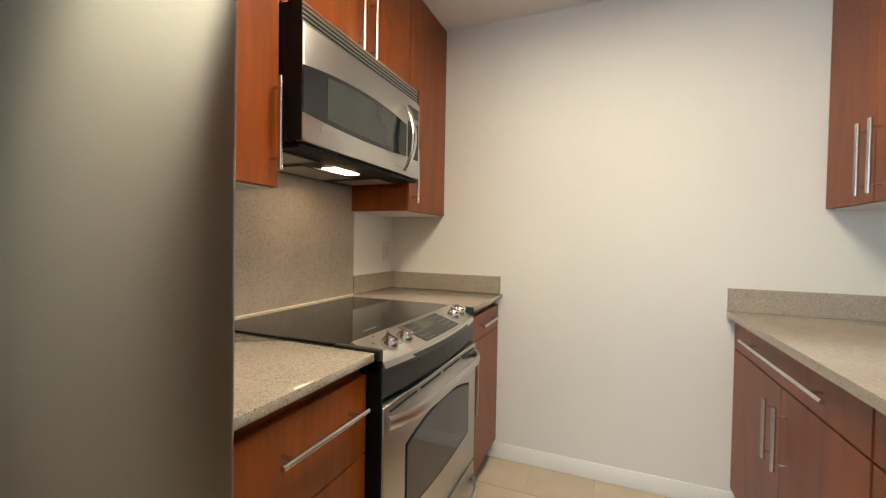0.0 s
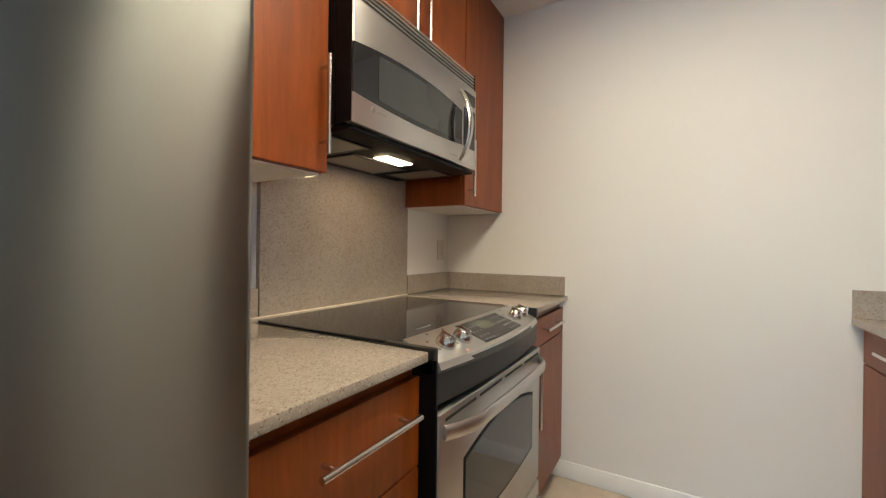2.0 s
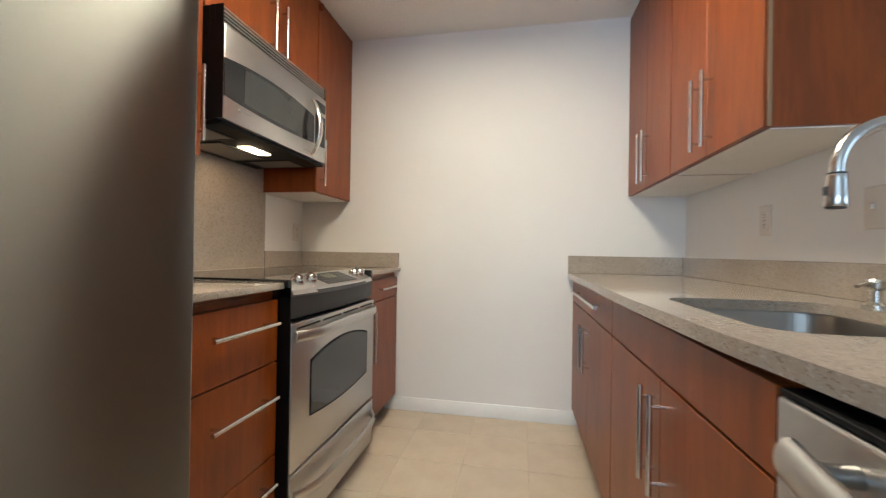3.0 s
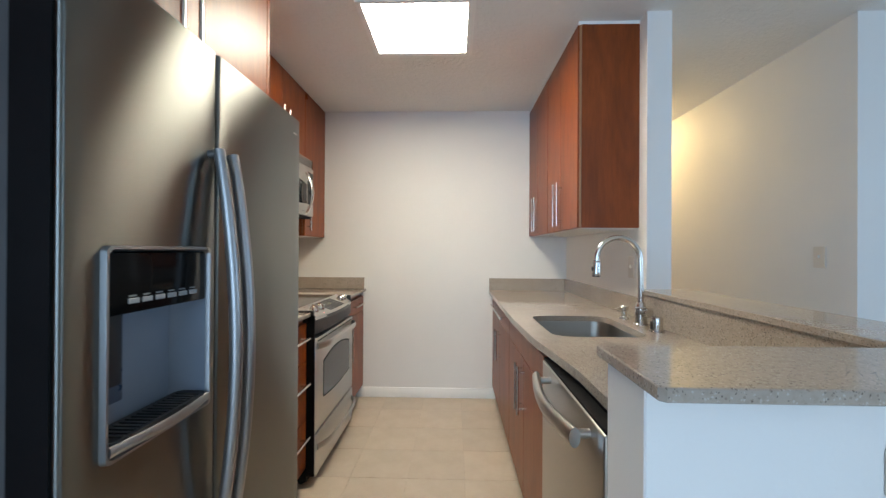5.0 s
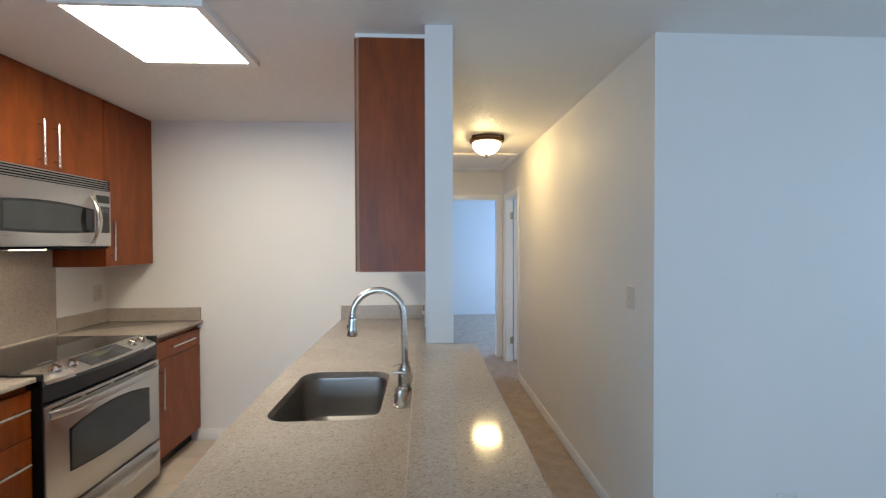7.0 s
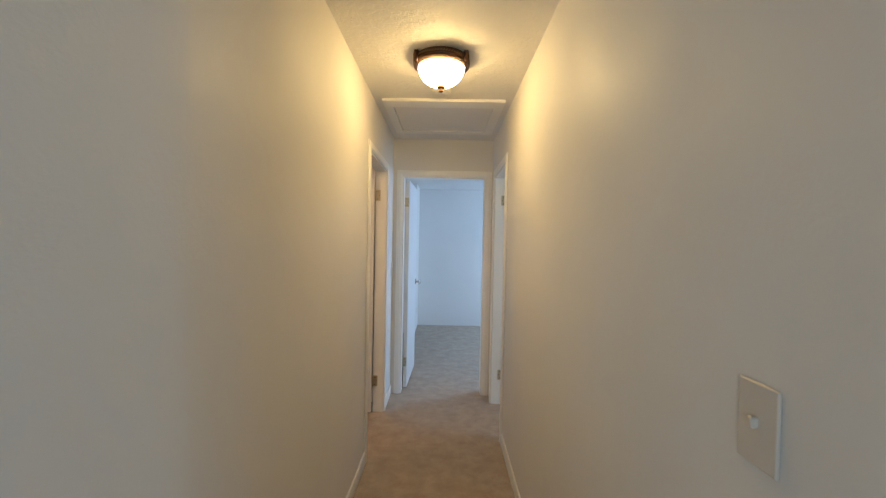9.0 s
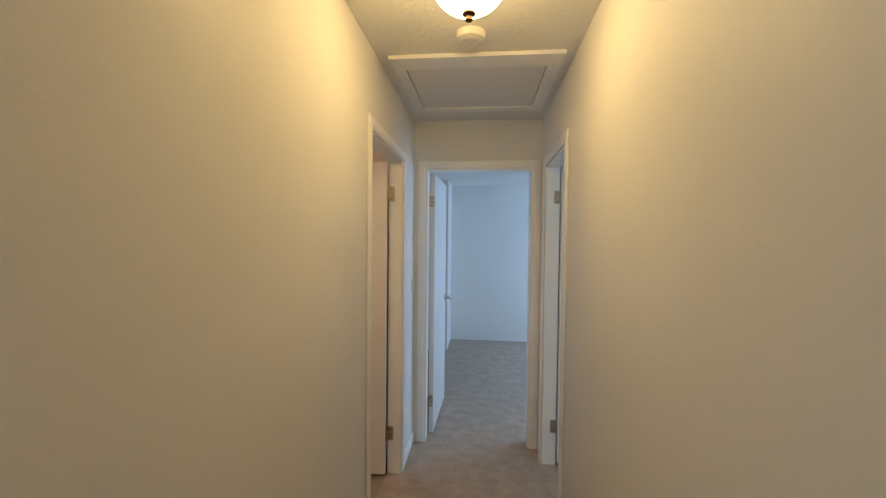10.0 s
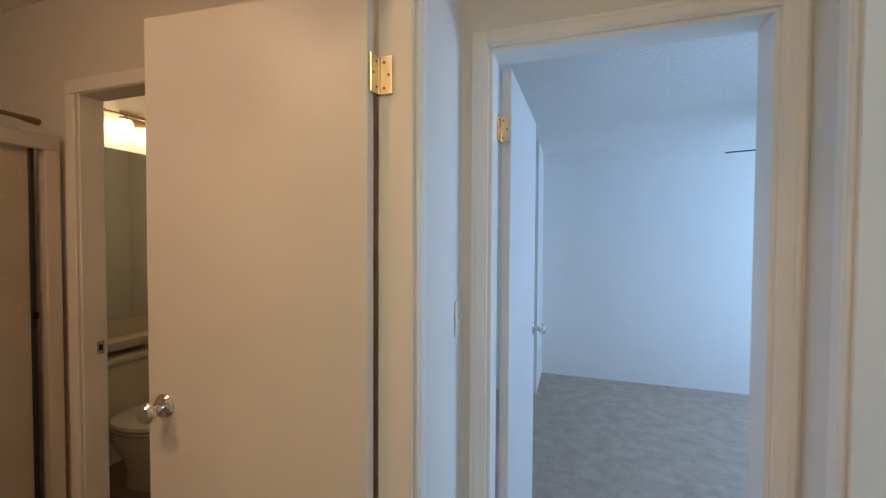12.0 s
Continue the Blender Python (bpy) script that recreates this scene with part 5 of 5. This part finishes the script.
TW = -1.17
vb = thing("vanity_light", (TW, 4.78, 2.1), "lit bath bar light with square frosted glass shades", "wall lamp")
part("backplate", B(TW, TW + 0.02, 4.70, 4.86, 2.18, 2.27, 0.004), BRASS, vb)
part("bar", sweep(bmesh.new(), [(TW + 0.07, 4.40, 2.225), (TW + 0.085, 4.78, 2.23), (TW + 0.07, 5.16, 2.225)], 0.009, 10), DARK_BRASS, vb, "tarnished brass bar")
for y in (4.50, 4.69, 4.88, 5.07):
    s = part("shade", lathe(bmesh.new(), [(0.0, 0.12), (0.03, 0.12), (0.040, 0.10), (0.044, 0.0), (0.0, 0.0)], (TW + 0.075, y, 2.08), 24), SHADE_GLOW, vb, "glowing frosted glass shade")
    part("cap", rod(bmesh.new(), (TW + 0.075, y, 2.20), (TW + 0.075, y, 2.225), 0.018), BRASS, s)
mir = thing("mirror", (TW, 4.6, 1.1), "frameless wall mirror above the toilet shelf", "mirror")
part("glass", B(TW, TW + 0.006, 4.08, 5.4, 0.94, 2.02), MIRROR, mir)
shelf = thing("vanity_shelf", (TW, 4.6, 1.0), "cream cultured marble shelf with backsplash over the toilet", "shelf")
part("top", B(TW, TW + 0.16, 4.075, 5.4, 0.765, 0.825, 0.012, 2), MARBLE, shelf)
part("backsplash", B(TW, TW + 0.02, 4.075, 5.4, 0.825, 0.935), MARBLE, shelf)
TY = 4.60
toilet = thing("toilet", (TW + 0.35, TY, 0), "white two-piece toilet with the lid closed", "toilet")
part("tank", B(TW + 0.012, TW + 0.20, TY - 0.235, TY + 0.235, 0.36, 0.695, 0.03, 3), PORCELAIN, toilet)
part("tank_lid", B(TW + 0.008, TW + 0.212, TY - 0.245, TY + 0.245, 0.695, 0.728, 0.01, 2), PORCELAIN, toilet)


def oval(x0, length, width, z, n=36):
    pts = []
    for k in range(n):
        a = 2 * math.pi * k / n
        c = math.cos(a)
        pts.append((x0 + length * (0.5 + 0.5 * c), TY + width * math.sin(a) * (1 - 0.12 * c), z))
    return pts


X0 = TW + 0.19
part("bowl", loft(bmesh.new(), [oval(X0 + 0.04, 0.36, 0.11, 0.0), oval(X0 + 0.05, 0.34, 0.10, 0.08), oval(X0 + 0.03, 0.40, 0.13, 0.18), oval(X0, 0.49, 0.185, 0.30), oval(X0, 0.50, 0.19, 0.352)], True, True), PORCELAIN, toilet)
part("seat", loft(bmesh.new(), [oval(X0, 0.505, 0.19, 0.359), oval(X0 - 0.003, 0.51, 0.194, 0.365), oval(X0, 0.505, 0.19, 0.375)], True, True), PORCELAIN, toilet)
part("lid", loft(bmesh.new(), [oval(X0, 0.505, 0.188, 0.380), oval(X0 - 0.003, 0.512, 0.194, 0.387), oval(X0, 0.505, 0.186, 0.403), oval(X0 + 0.03, 0.44, 0.15, 0.409)], True, True), PORCELAIN, toilet)
part("flush_lever", B(TW + 0.20, TW + 0.215, TY - 0.19, TY - 0.11, 0.635, 0.653, 0.004), CHROME, toilet)

# ---- bedroom ----
fan = thing("ceiling_fan", (3.23, 6.06, 2.37), "dark-bladed ceiling fan at rest", "ceiling fan")
part("rod", rod(bmesh.new(), (3.23, 6.06, 2.12), (3.23, 6.06, 2.37), 0.012), BRONZE, fan)
part("motor", lathe(bmesh.new(), [(0, 0), (0.05, 0), (0.10, 0.03), (0.10, 0.08), (0.04, 0.11), (0, 0.11)], (3.23, 6.06, 2.02), 32), BRONZE, fan)
for k in range(5):
    bm = B(0.12, 0.62, -0.06, 0.06, -0.003, 0.003, 0.002)
    bm.transform(Matrix.Translation((3.23, 6.06, 2.078)) @ Matrix.Rotation(radians(165 + 72 * k), 4, "Z") @ Matrix.Rotation(radians(-8), 4, "X"))
    part("blade", bm, BRONZE, fan, "dark fan blade")

# ---- floor tiles ----
TS = 0.315
me = None
for i in range(-2, 2):
    for j in range(-4, 4):
        x0, y0 = -0.015 + i * TS, 1.215 + (j - 1) * TS
        if y0 + TS > YB + 0.06 or y0 < -0.66:
            continue
        if me is None:
            t = part("tile", B(-TS / 2 + 0.0016, TS / 2 - 0.0016, -TS / 2 + 0.0016, TS / 2 - 0.0016, -0.009, 0.0, 0.0015), TILE, kitchen_floor, smooth=False)
            me = t.data
        else:
            t = new("tile", me)
            t.parent = kitchen_floor
        t.location = (x0 + TS / 2, y0 + TS / 2, 0)
